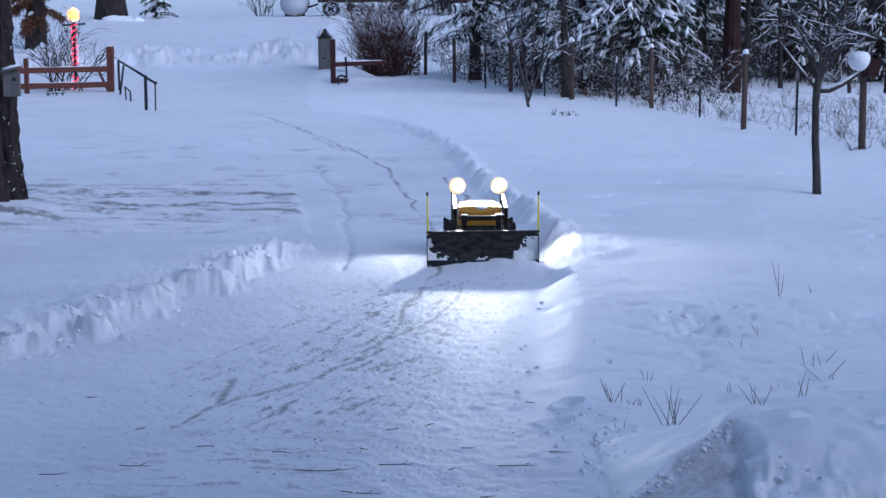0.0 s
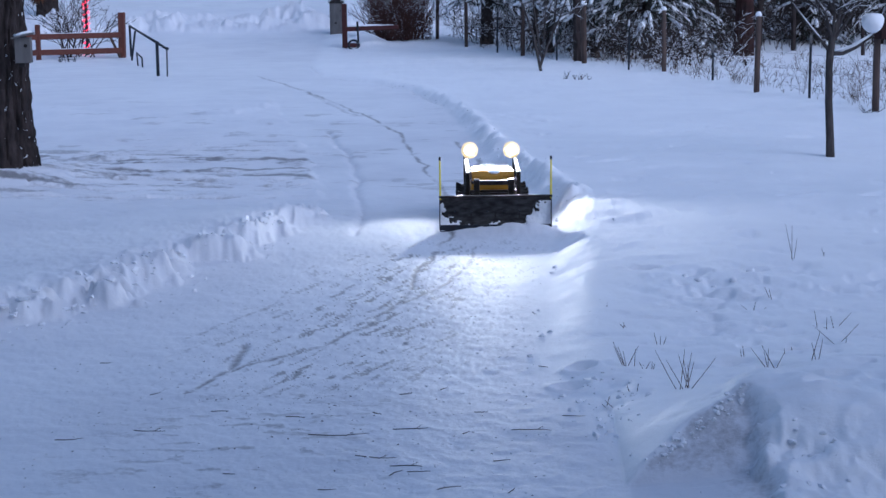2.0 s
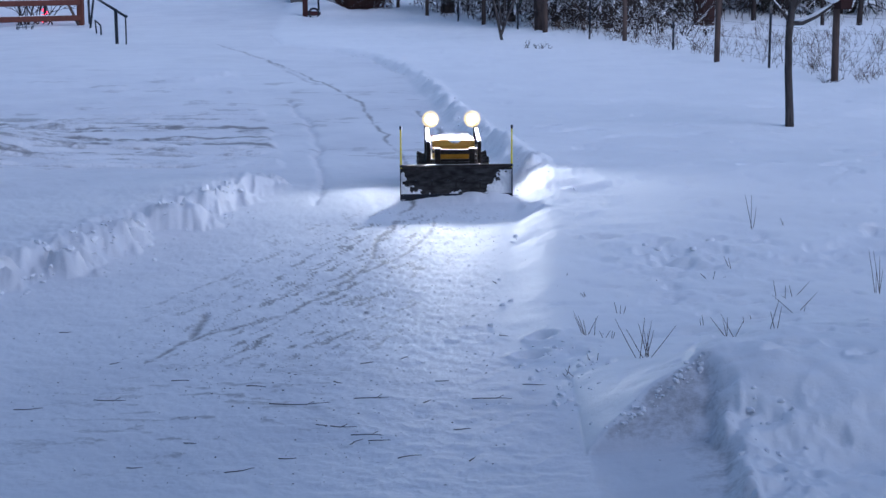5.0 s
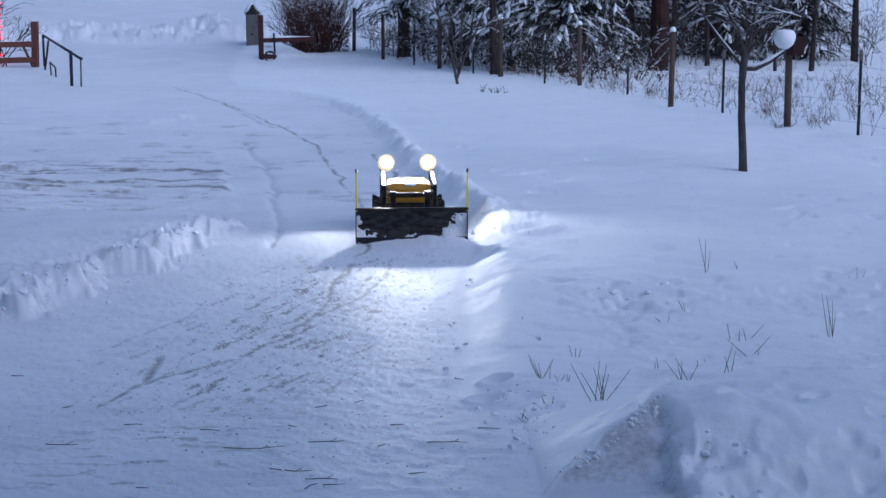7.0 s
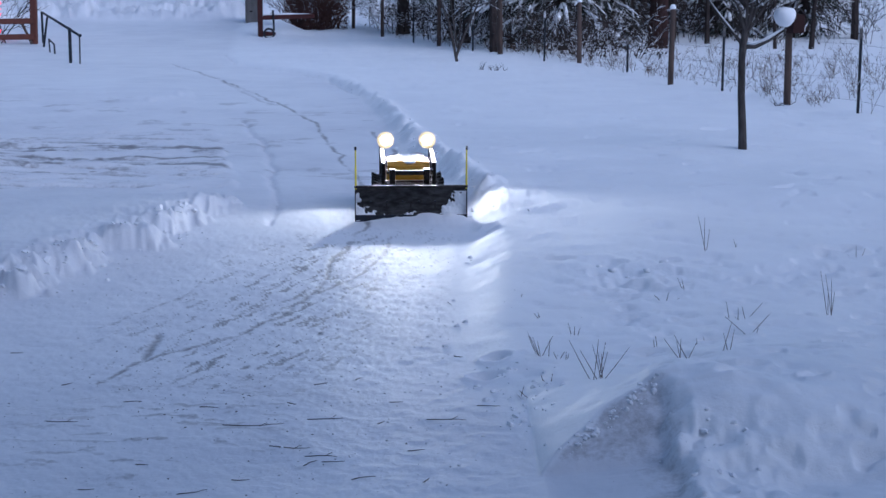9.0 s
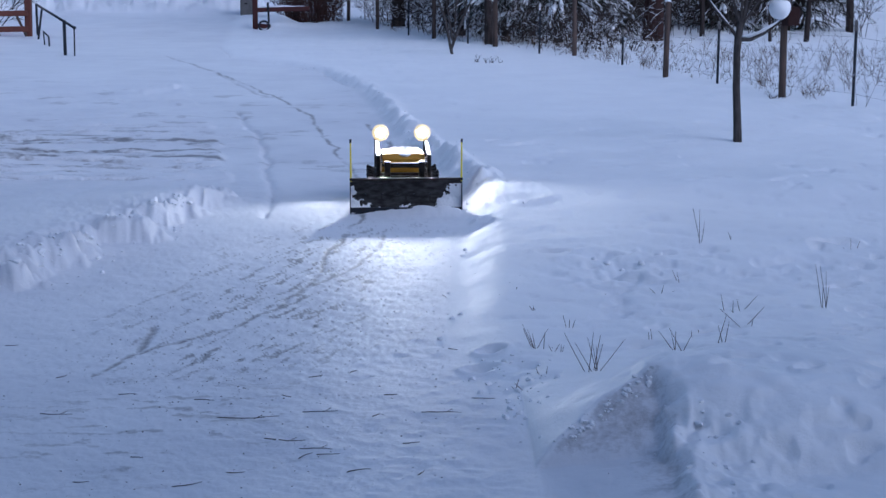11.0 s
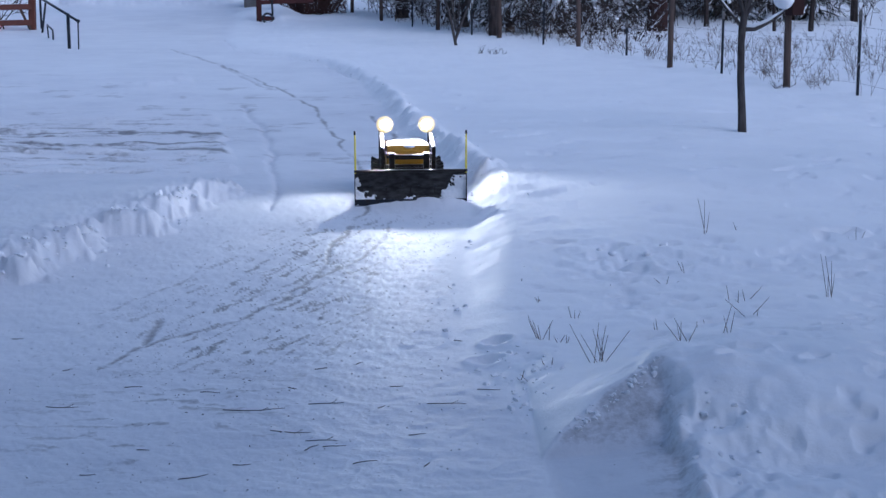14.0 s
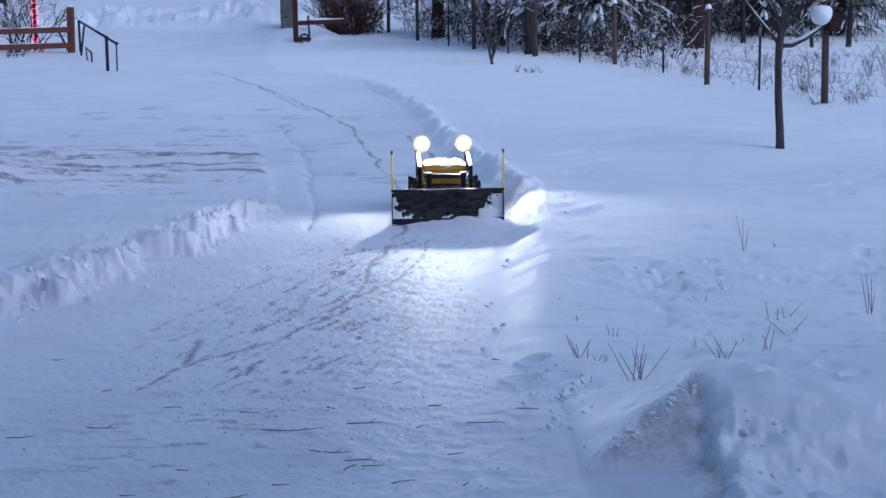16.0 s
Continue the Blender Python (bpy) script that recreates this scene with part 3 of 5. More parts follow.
        box(bm, mid, (0.03, d.length, 0.035), Matrix.Rotation(math.atan2(d.z, d.y) + math.pi, 3, "X"), 0.003)
        arm = part("loader_arm", bm, BLACK, bot, "black square-tube loader arm")
        bm = bm_new()
        box(bm, (s * 0.195, -0.285, 0.31), (0.03, 0.04, 0.18), Matrix.Rotation(0.2, 3, "X"), 0.003)
        part("arm_end", bm, BLACK, arm)
        bm = bm_new()
        tube(bm, [(s * 0.195, -0.16, 0.40), (s * 0.19, -0.02, 0.24)], 0.012, 8)
        tube(bm, [(s * 0.19, -0.05, 0.27), (s * 0.19, 0.02, 0.19)], 0.022, 8)
        part("lift_ram", bm, STEEL, bot)
        bm = bm_new()
        for k in range(11):
            t = k / 10
            p = Vector((s * 0.17, -0.24 - 0.19 * t, 0.41 - 0.06 * t - 0.02 * math.sin(math.pi * t)))
            box(bm, p, (0.016 if k % 2 else 0.007, 0.024, 0.007 if k % 2 else 0.016), bevel=0.002)
        part("chain", bm, STEEL, bot, "steel lifting chain")
        bm = bm_new()
        box(bm, (s * 0.165, 0.205, 0.515), (0.1, 0.05, 0.085), bevel=0.008)
        for k in range(4):
            box(bm, (s * 0.165 - 0.03 + 0.02 * k, 0.237, 0.515), (0.005, 0.02, 0.06))
        box(bm, (s * 0.175, 0.225, 0.505), (0.03, 0.03, 0.05))
        lamp = part("work_lamp", bm, BLACK, bot, "black square work lamp, switched on")
        bm = bm_new()
        lump(bm, (s * 0.165, 0.17, 0.515), (0.04, 0.022, 0.037), 0, 3)
        part("lens", bm, LENS, lamp, "glowing white lens", True)
        # glowing disc added round the lens in place of its halo
        bm = bm_new()
        tube(bm, [(s * 0.165, 0.182, 0.515), (s * 0.165, 0.168, 0.515)], [0.05, 0.066], 24)
        part("reflector", bm, LAMP_HALO, lamp, "warm glowing disc standing in for the halo round the lens", True)
        data = bpy.data.lights.new("lamp_beam", "SPOT")
        data.energy, data.color, data.spot_size, data.spot_blend, data.shadow_soft_size = LAMP_WATTS, (1.0, 0.93, 0.78), radians(135), 0.7, 0.025
        beam = new("lamp_beam", data)
        beam.parent = bot
        beam.matrix_basis = look((s * 0.165, 0.14, 0.515), (s * 1.6, -5.0, 0.15))
        bm = bm_new()
        lump(bm, (s * 0.12, -0.292, 0.19), (0.028, 0.014, 0.028), 0, 2)
        part("head_lamp", bm, LENS_LOW, bot, "small round head lamp behind the blade", True)
        bm = bm_new()
        box(bm, (s * 0.195, 0.3, 0.47), (0.025, 0.012, 0.04), bevel=0.003)
        part("marker_lamp", bm, AMBER, bot, "amber marker lamp")
        # tower that carries the blade
        bm = bm_new()
        box(bm, (s * 0.13, -0.46, 0.215), (0.045, 0.05, 0.3), bevel=0.004)
        part("tower_post", bm, BLACK, bot)
    for z in (0.1, 0.335):
        bm = bm_new()
        box(bm, (0, -0.46, z), (0.24, 0.035, 0.035), bevel=0.003)
        part("cross_bar", bm, BLACK, bot)
    bm = bm_new()
    box(bm, (0, -0.37, 0.1), (0.22, 0.2, 0.04), bevel=0.003)
    part("drawbar", bm, BLACK, bot)
    bm = bm_new()
    tube(bm, [(-0.1, -0.46, 0.07), (0, -0.66, 0.07), (0.1, -0.46, 0.07)], 0.02, 6)
    tube(bm, [(0.13, -0.47, 0.1), (0.3, -0.67, 0.16)], 0.014, 6)
    tube(bm, [(-0.13, -0.47, 0.1), (-0.3, -0.67, 0.16)], 0.014, 6)
    part("push_frame", bm, BLACK, bot)
    # curved mouldboard, wider at the ends, with cutting edge, ribs, stakes and packed snow
    bm = bm_new()
    cols, rws = 24, 9
    grid = []
    for c in range(cols + 1):
        u = -0.415 + 0.83 * c / cols
        line = []
        for r in range(rws + 1):
            t = r / rws
            line.append(Vector((u, -0.75 + 0.085 * math.sin(math.pi * (0.15 + 0.75 * t)) - 0.03 * t, 0.012 + (0.25 + 0.012 * abs(u)) * t)))
        grid.append(line)
    front = [[bm.verts.new(p) for p in ln] for ln in grid]
    back = [[bm.verts.new(p + Vector((0, 0.012, 0))) for p in ln] for ln in grid]
    for c in range(cols):
        for r in range(rws):
            bm.faces.new((front[c][r], front[c + 1][r], front[c + 1][r + 1], front[c][r + 1]))
            bm.faces.new((back[c][r + 1], back[c + 1][r + 1], back[c + 1][r], back[c][r]))
        bm.faces.new((front[c][0], back[c][0], back[c + 1][0], front[c + 1][0]))
        bm.faces.new((front[c][rws], front[c + 1][rws], back[c + 1][rws], back[c][rws]))
    for r in range(rws):
        bm.faces.new((front[0][r], front[0][r + 1], back[0][r + 1], back[0][r]))
        bm.faces.new((front[cols][r + 1], front[cols][r], back[cols][r], back[cols][r + 1]))
    bmesh.ops.recalc_face_normals(bm, faces=bm.faces)
    blade = part("blade", bm, BLADE, bot, "scuffed black curved plow blade", True)
    bm = bm_new()
    box(bm, (0, -0.725, 0.03), (0.83, 0.014, 0.05), bevel=0.003)
    part("cutting_edge", bm, STEEL, blade)
    bm = bm_new()
    box(bm, (0, -0.742, 0.268), (0.84, 0.03, 0.018), bevel=0.004)
    part("top_rail", bm, BLACK, blade)
    for k in range(5):
        bm = bm_new()
        box(bm, (-0.36 + 0.18 * k, -0.655, 0.14), (0.012, 0.05, 0.23), bevel=0.002)
        part("rib", bm, BLACK, blade)
    for k in range(6):
        bm = bm_new()
        tube(bm, [(-0.3 + 0.12 * k, -0.685, 0.15), (-0.3 + 0.12 * k, -0.7, 0.15)], 0.007, 6)
        part("bolt", bm, STEEL, blade)
    for s in (-1, 1):
        bm = bm_new()
        box(bm, (s * 0.414, -0.71, 0.14), (0.006, 0.05, 0.25), bevel=0.002)
        part("end_plate", bm, BLACK, blade)
        bm = bm_new()
        tube(bm, [(s * 0.409, -0.74, 0.25), (s * 0.41, -0.74, 0.54)], [0.0075, 0.006], 8)
        stake = part("marker_stake", bm, STAKE, bot, "yellow blade marker stake with a black tip")
        bm = bm_new()
        tube(bm, [(s * 0.41, -0.74, 0.538), (s * 0.41, -0.74, 0.565)], 0.0085, 8)
        part("tip", bm, BLACK, stake)
    bm = bm_new()
    cols, rws, verts = 150, 46, {}

    def crust(c, r):
        u, t = -0.41 + 0.82 * c / cols, r / rws
        h = 0.26 * t
        m = 0.75 * noise.noise(Vector((u * 6.5, h * 9, 2.7))) + 0.4 * noise.noise(Vector((u * 19, h * 22, 5.1))) + 0.25 * noise.noise(Vector((u * 55, h * 55, 1.0)))
        m += 0.85 * max(0, abs(u + 0.02) - 0.2) / 0.2 - 3.2 * h + 0.3 * math.exp(-((h - 0.02) / 0.03) ** 2)
        return u, t, m - 0.28

    for c in range(cols):
        for r in range(rws):
            if r * 5.7 / 46 > 4.9:
                continue
            corners = [(c, r), (c + 1, r), (c + 1, r + 1), (c, r + 1)]
            if min(crust(*k)[2] for k in corners) < -0.05:
                continue
            for k in corners:
                if k not in verts:
                    u, t, m = crust(*k)
                    out = 0.001 + 0.022 * min(1.0, max(0, m)) ** 0.6
                    verts[k] = bm.verts.new((u, -0.75 + 0.085 * math.sin(math.pi * (0.15 + 0.75 * t)) - 0.03 * t - out, 0.012 + (0.25 + 0.012 * abs(u)) * t))
            bm.faces.new([verts[k] for k in corners])
    tagged(part("packed_snow", bm, SNOW, blade, "snow caked on the blade", True), kind="stuff")
    bot.matrix_world = pose(-0.275, 12.86, ground_at(-0.3, 13.3) - 0.004, 0, 0, 3.5)
    return bot


LAMP_WATTS = 54.0
build_robot()


# ---- fence ----
def fence_post(x, y, high, r, lean=0.0, cap=True, square=False):
    z = ground_at(x, y)
    r *= 0.78
    bm = bm_new()
    tube(bm, [(0, 0, -0.25), (0, 0, high * 0.5), (0, 0, high - 0.01), (0, 0, high)], [r * 1.04, r, r * 0.96, r * 0.86], 10)
    ob = thing("fence_post", "weathered grey-brown round wooden fence post in snow", "fence post", "posts of the wire fence", m=pose(x, y, z, 0, lean, random.uniform(0, 360)))
    part("post", bm, POST, ob, smooth=False)
    if cap:
        bm = bm_new()
        lump(bm, (0, 0, high + 0.012), (r * 1.15, r * 1.1, r * 1.2), 0.25, 2, x)
        part("snow_cap", bm, SNOW, ob, "cap of snow", True)
    return ob


def t_post(x, y, high, lean=0.0, tip=True):
    z = ground_at(x, y)
    bm = bm_new()
    box(bm, (0, 0, high / 2 - 0.1), (0.036, 0.005, high + 0.2))
    box(bm, (0, 0.018, high / 2 - 0.1), (0.005, 0.034, high + 0.2))
    for k in range(int(high / 0.06)):
        box(bm, (0, -0.006, 0.05 + 0.06 * k), (0.014, 0.01, 0.012))
    ob = thing("steel_fence_post", "thin dark steel T-shaped fence post in snow", "fence post", "steel posts of the wire fence", m=pose(x, y, z, 0, lean, 0))
    part("post", bm, STEEL, ob)
    if tip:
        bm = bm_new()
        box(bm, (0, 0.008, high - 0.05), (0.04, 0.03, 0.12), bevel=0.002)
        part("tip", bm, GREY_BOARD, ob, "pale grey painted tip")
    return ob


WOOD_POSTS = [(4.45, 21.36, 0.96, 0.058, False), (3.5, 25.44, 1.16, 0.055, True), (2.52, 30.59, 1.12, 0.055, True), (1.16, 33.45, 1.17, 0.07, True), (-0.08, 37.13, 1.08, 0.06, False), (-1.47, 40.8, 1.09, 0.055, False), (-2.32, 43.43, 1.12, 0.06, False)]
STEEL_POSTS = [(4.07, 24.09, 0.89, True), (3.14, 28.2, 0.58, True), (1.94, 31.67, 0.81, False), (0.63, 34.53, 0.64, True), (-0.67, 38.47, 0.91, False), (4.97, 19.77, 1.0, True)]
for px, py, ph, pr, pc in WOOD_POSTS:
    fence_post(px, py, ph, pr, random.uniform(-1.2, 1.2), pc)
for px, py, ph, pt in STEEL_POSTS:
    t_post(px, py, ph, random.uniform(-0.6, 0.6), pt)


# ---- plants: a light mesh builder ----
class Sink:
    """Collects vertices and faces of one plant part."""

    def __init__(self):
        self.v, self.f = [], []

    def tube(self, pts, radii, sides=5):
        pts = [Vector(p) for p in pts]
        ref, last = None, None
        for i, p in enumerate(pts):
            d = pts[min(i + 1, len(pts) - 1)] - pts[max(i - 1, 0)]
            d = d.normalized() if d.length > 1e-9 else Vector((0, 0, 1))
            if ref is None:
                ref = Vector((1, 0, 0)) if abs(d.x) < 0.8 else Vector((0, 1, 0))
            u = ref - d * ref.dot(d)
            u = u.normalized() if u.length > 1e-6 else d.orthogonal().normalized()
            w, ref = d.cross(u), u
            r = radii[i] if isinstance(radii, (list, tuple)) else radii
            base = len(self.v)
            for k in range(sides):
                a = 2 * math.pi * k / sides
                self.v.append(p + (u * math.cos(a) + w * math.sin(a)) * r)
            if last is not None:
                for k in range(sides):
                    self.f.append((last + k, last + (k + 1) % sides, base + (k + 1) % sides, base + k))
            last = base
        self.f.append(tuple(range(last, last + sides)))

    def blade(self, p, d, length, width):
        s = d.orthogonal().normalized()
        s = Matrix.Rotation(random.uniform(0, 6.28), 3, d) @ s
        b = len(self.v)
        self.v += [p - s * width, p + s * width, p + d * length]
        self.f.append((b, b + 1, b + 2))

    def ribbon(self, pts, w, h, seed=0.0):
        """A soft strip of snow lying on a branch."""
        n, rings = len(pts), []
        for i, p in enumerate(pts):
            p = Vector(p)
            d = (Vector(pts[min(i + 1, n - 1)]) - Vector(pts[max(i - 1, 0)]))
            d.z = 0
            d = d.normalized() if d.length > 1e-6 else Vector((1, 0, 0))
            s = Vector((-d.y, d.x, 0))
            t = math.sin(math.pi * (0.12 + 0.83 * i / max(n - 1, 1))) * (0.75 + 0.5 * noise.noise(p * 9 + Vector((seed, 0, 0))))
            b = len(self.v)
            for a, c in ((-1, -0.35), (-0.75, 0.5), (0, 1), (0.75, 0.5), (1, -0.35)):
                self.v.append(p + s * (a * w * t) + Vector((0, 0, c * h * t)))
            rings.append(b)
        for a, c in zip(rings, rings[1:]):
            for k in range(5):
                self.f.append((a + k, a + (k + 1) % 5, c + (k + 1) % 5, c + k))
        self.f.append(tuple(rings[0] + k for k in range(4, -1, -1)))
        self.f.append(tuple(rings[-1] + k for k in range(5)))

    def make(self, name, material, parent=None, label="", smooth=False, kind=""):
        me = bpy.data.meshes.new(name)
        me.from_pydata([tuple(p) for p in self.v], [], self.f)
        me.materials.append(material)
        if smooth:
            me.shade_smooth()
        ob = new(name, me)
        ob.parent = parent
        if name in ("snow", "limb_snow", "needles", "snow_flecks", "rail_snow", "dead_leaves", "foliage", "crown"):
            kind = "stuff"
        return tagged(ob, label, kind=kind)


def way(az, up):
    return Vector((math.cos(az) * math.cos(up), math.sin(az) * math.cos(up), math.sin(up)))


def grow(sink, p, d, length, r, depth, spread=0.6, forks=3, wander=0.25, snow=None, droop=0.0, sides=4, thin=0.0025):
    """A branching limb."""
    pts, rad = [p.copy()], [r]
    steps = 4
    for s in range(steps):
        d = (d + Vector((random.uniform(-1, 1), random.uniform(-1, 1), random.uniform(-1, 1) - droop)) * wander * 0.5).normalized()
        p = p + d * length / steps
        pts.append(p.copy())
        rad.append(r * (1 - 0.6 * (s + 1) / steps))
    sink.tube(pts, rad, sides)
    if snow is not None and abs(d.z) < 0.8 and random.random() < 0.33:
        snow.ribbon([q + Vector((0, 0, r * 0.8)) for q in pts], max(r * 1.1, 0.006), max(r * 1.1, 0.007), p.x)
    if depth > 0:
        for k in range(forks):
            i = random.randint(1, steps)
            turn = Matrix.Rotation(random.uniform(0, 6.28), 3, d) @ (Matrix.Rotation(random.uniform(0.5, 1.1) * spread, 3, d.orthogonal()) @ d)
            grow(sink, pts[i], turn.normalized(), length * random.uniform(0.5, 0.75), max(rad[i] * 0.7, thin), depth - 1, spread, forks, wander, snow, droop, max(3, sides - 1), thin)


# ---- big old trunk beside the yard ----
def build_big_tree():
    x0, y0 = -4.93, 15.25
    z0 = ground_at(x0, y0 + 0.4) - 0.22
    tree = thing("tree", "thick old tree trunk with deeply furrowed dark bark flecked with snow", "tree", m=pose(x0, y0, z0))
    n, rows, high = 120, 150, 7.0
    co, faces = [], []
    for r in range(rows):
        t = r / (rows - 1)
        z = high * t ** 1.6
        rad = 0.275 - 0.018 * z + 0.13 * math.exp(-z / 0.28)
        for k in range(n):
            a = 2 * math.pi * k / n
            flare = 1 + 0.10 * math.sin(5 * a + 1.0) * math.exp(-z / 0.35)
            q = Vector((math.cos(a) * 2.1, math.sin(a) * 2.1, z * 1.1))
            warp = noise.noise(q * 1.2) * 1.2
            ridge = abs(math.sin(9.5 * a + warp * 2.4 + 1.3 * noise.noise(Vector((a * 2, 0, z * 3))))) ** 0.7
            crack = max(0, noise.noise(Vector((math.cos(a) * 5, math.sin(a) * 5, z * 9))))
            d = 0.05 * ridge * (0.65 + 0.5 * max(0, noise.noise(Vector((a * 5, 3, z * 6))))) - 0.035 * crack + 0.012 * noise.noise(q * 14)
            co.append(((rad * flare + d) * math.cos(a) + 0.0 * z, (rad * flare + d) * math.sin(a), z))
    for r in range(rows - 1):
        for k in range(n):
            w = (k + 1) % n
            faces.append((r * n + k, r * n + w, (r + 1) * n + w, (r + 1) * n + k))
    me = bpy.data.meshes.new("trunk")
    me.from_pydata(co, [], faces)
    me.materials.append(BARK)
    ob = new("trunk", me)
    ob.parent = tree
    s, w = Sink(), Sink()
    for k in range(7):
        a = k * 0.9 + 0.3
        grow(s, Vector((0, 0, 5.6 + 0.2 * k)), way(a, 0.7), 2.4, 0.09, 2, 0.8, 4, 0.3)
    s.make("limbs", BARK, tree)
    flecks = Sink()
    for k in range(190):
        a, z = random.uniform(-2.6, 0.6), random.uniform(0.15, 1) ** 1.5 * 2.4
        rad = 0.275 - 0.018 * z + 0.13 * math.exp(-z / 0.28) + 0.022
        p = Vector((rad * math.cos(a), rad * math.sin(a), z))
        e, tilt = random.uniform(0.004, 0.012), random.uniform(-2.2, 2.2)
        flecks.ribbon([p + Vector((-math.sin(a) * e * q, math.cos(a) * e * q, tilt * e * q)) for q in (-1.4, -0.3, 0.5, 1.3)], e * 0.6, e * 0.7, k)
    flecks.make("snow_flecks", SNOW, tree, "flecks of snow caught in the bark", True)
    # nest box on the trunk
    nest = thing("birdhouse", "weathered grey wooden birdhouse with a snowy roof nailed to the trunk", "birdhouse", m=pose(-4.56, 14.9, 1.13, 0, 0, 8))
    bm = bm_new()
    box(bm, (0, 0, 0.115), (0.14, 0.13, 0.23), bevel=0.004)
    body = part("body", bm, GREY_BOARD, nest)
    bm = bm_new()
    tube(bm, [(0.03, -0.067, 0.155), (0.03, -0.06, 0.155)], 0.018, 12)
    part("entrance_hole", bm, BLACK, body)
    bm = bm_new()
    box(bm, (0, -0.01, 0.245), (0.19, 0.19, 0.016), Matrix.Rotation(-0.22, 3, "Y"), 0.003)
    roof = part("roof", bm, GREY_BOARD, nest)
    bm = bm_new()
    lump(bm, (0, -0.01, 0.262), (0.095, 0.09, 0.018), 0.3, 2, 1, Matrix.Rotation(-0.22, 3, "Y"))
    part("snow", bm, SNOW, roof, "thin snow on the roof", True)
    bm = bm_new()
    box(bm, (-0.03, 0.075, 0.11), (0.05, 0.05, 0.3), bevel=0.003)
    part("bracket", bm, DARK_BOARD, nest)


build_big_tree()


# ---- gate by the lamp post ----
def rail_bar(parent, a, c, h, w, material, name="rail", label=""):
    a, c = Vector(a), Vector(c)
    d = c - a
    bm = bm_new()
    box(bm, (a + c) / 2, (d.length, w, h), Matrix.Rotation(math.atan2(d.y, d.x), 3, "Z") @ Matrix.Rotation(-math.asin(d.z / d.length), 3, "Y"), 0.008)
    return part(name, bm, material, parent, label)


def build_left_gate():
    gate = thing("rail_fence", "two-rail reddish-brown wooden fence with square posts in snow", "fence")
    z = ground_at(-9.46, 38.6)
    bm = bm_new()
    box(bm, (-9.46, 38.6, 0.4), (0.15, 0.15, 1.32), Matrix.Rotation(0.02, 3, "Y"), 0.012)
    part("post", bm, RAIL, gate)
    bm = bm_new()
    box(bm, (-11.25, 37.9, 0.28), (0.1, 0.1, 1.06), bevel=0.01)
    part("post", bm, RAIL, gate)
    bm = bm_new()
    box(bm, (-13.1, 37.4, 0.28), (0.1, 0.1, 1.06), bevel=0.01)
    part("post", bm, RAIL, gate)
    for h in (0.53, 0.17):
        rail_bar(gate, (-11.3, 37.86, h), (-9.45, 38.5, h + 0.01), 0.13, 0.045, RAIL)
        rail_bar(gate, (-13.1, 37.34, h), (-11.25, 37.84, h), 0.13, 0.045, RAIL)
    rail_bar(gate, (-9.72, 38.42, 0.56), (-9.5, 38.5, 0.02), 0.06, 0.05, POST, "brace", "pale snowy diagonal brace")
    for h in (0.6, 0.24):
        s = Sink()
        s.ribbon([(-11.2 + 1.65 * t / 9, 37.9 + 0.58 * t / 9, h) for t in range(10)], 0.022, 0.018)
        s.make("rail_snow", SNOW, gate, smooth=True)
    bm = bm_new()
    lump(bm, (-9.46, 38.6, 1.07), (0.08, 0.08, 0.03), 0.2, 2)
    part("snow_cap", bm, SNOW, gate, smooth=True)


build_left_gate()


def build_handrail():
    rail = thing("handrail", "dark blue-black pipe handrail going down snowy steps", "handrail")
    parts = [("top_rail", [(-9.34, 38.9, 0.73), (-7.03, 31.5, 0.62)], 0.026), ("top_rail", [(-7.03, 31.5, 0.62), (-6.79, 31.2, 0.52)], 0.024),
             ("upright", [(-9.34, 38.9, 0.73), (-9.34, 38.95, -0.2)], 0.028), ("upright", [(-7.05, 31.5, 0.66), (-7.05, 31.5, -0.2)], 0.032),
             ("upright", [(-6.8, 31.2, 0.53), (-6.81, 31.2, -0.2)], 0.014), ("brace", [(-8.86, 37.4, 0.66), (-9.0, 37.5, -0.1)], 0.024),
             ("short_rail", [(-8.3, 35.1, 0.28), (-8.05, 34.5, 0.2)], 0.016), ("short_upright", [(-8.3, 35.1, 0.28), (-8.27, 35.1, -0.2)], 0.016),
             ("short_upright", [(-8.05, 34.5, 0.2), (-8.04, 34.5, -0.2)], 0.018)]
    for name, pts, r in parts:
        bm = bm_new()
        tube(bm, pts, r, 8)
        part(name, bm, STEEL, rail, smooth=True)
    bm = bm_new()
    lump(bm, (-6.79, 31.2, 0.53), (0.032, 0.032, 0.032), 0, 2)
    part("end_knob", bm, STEEL, rail)


build_handrail()


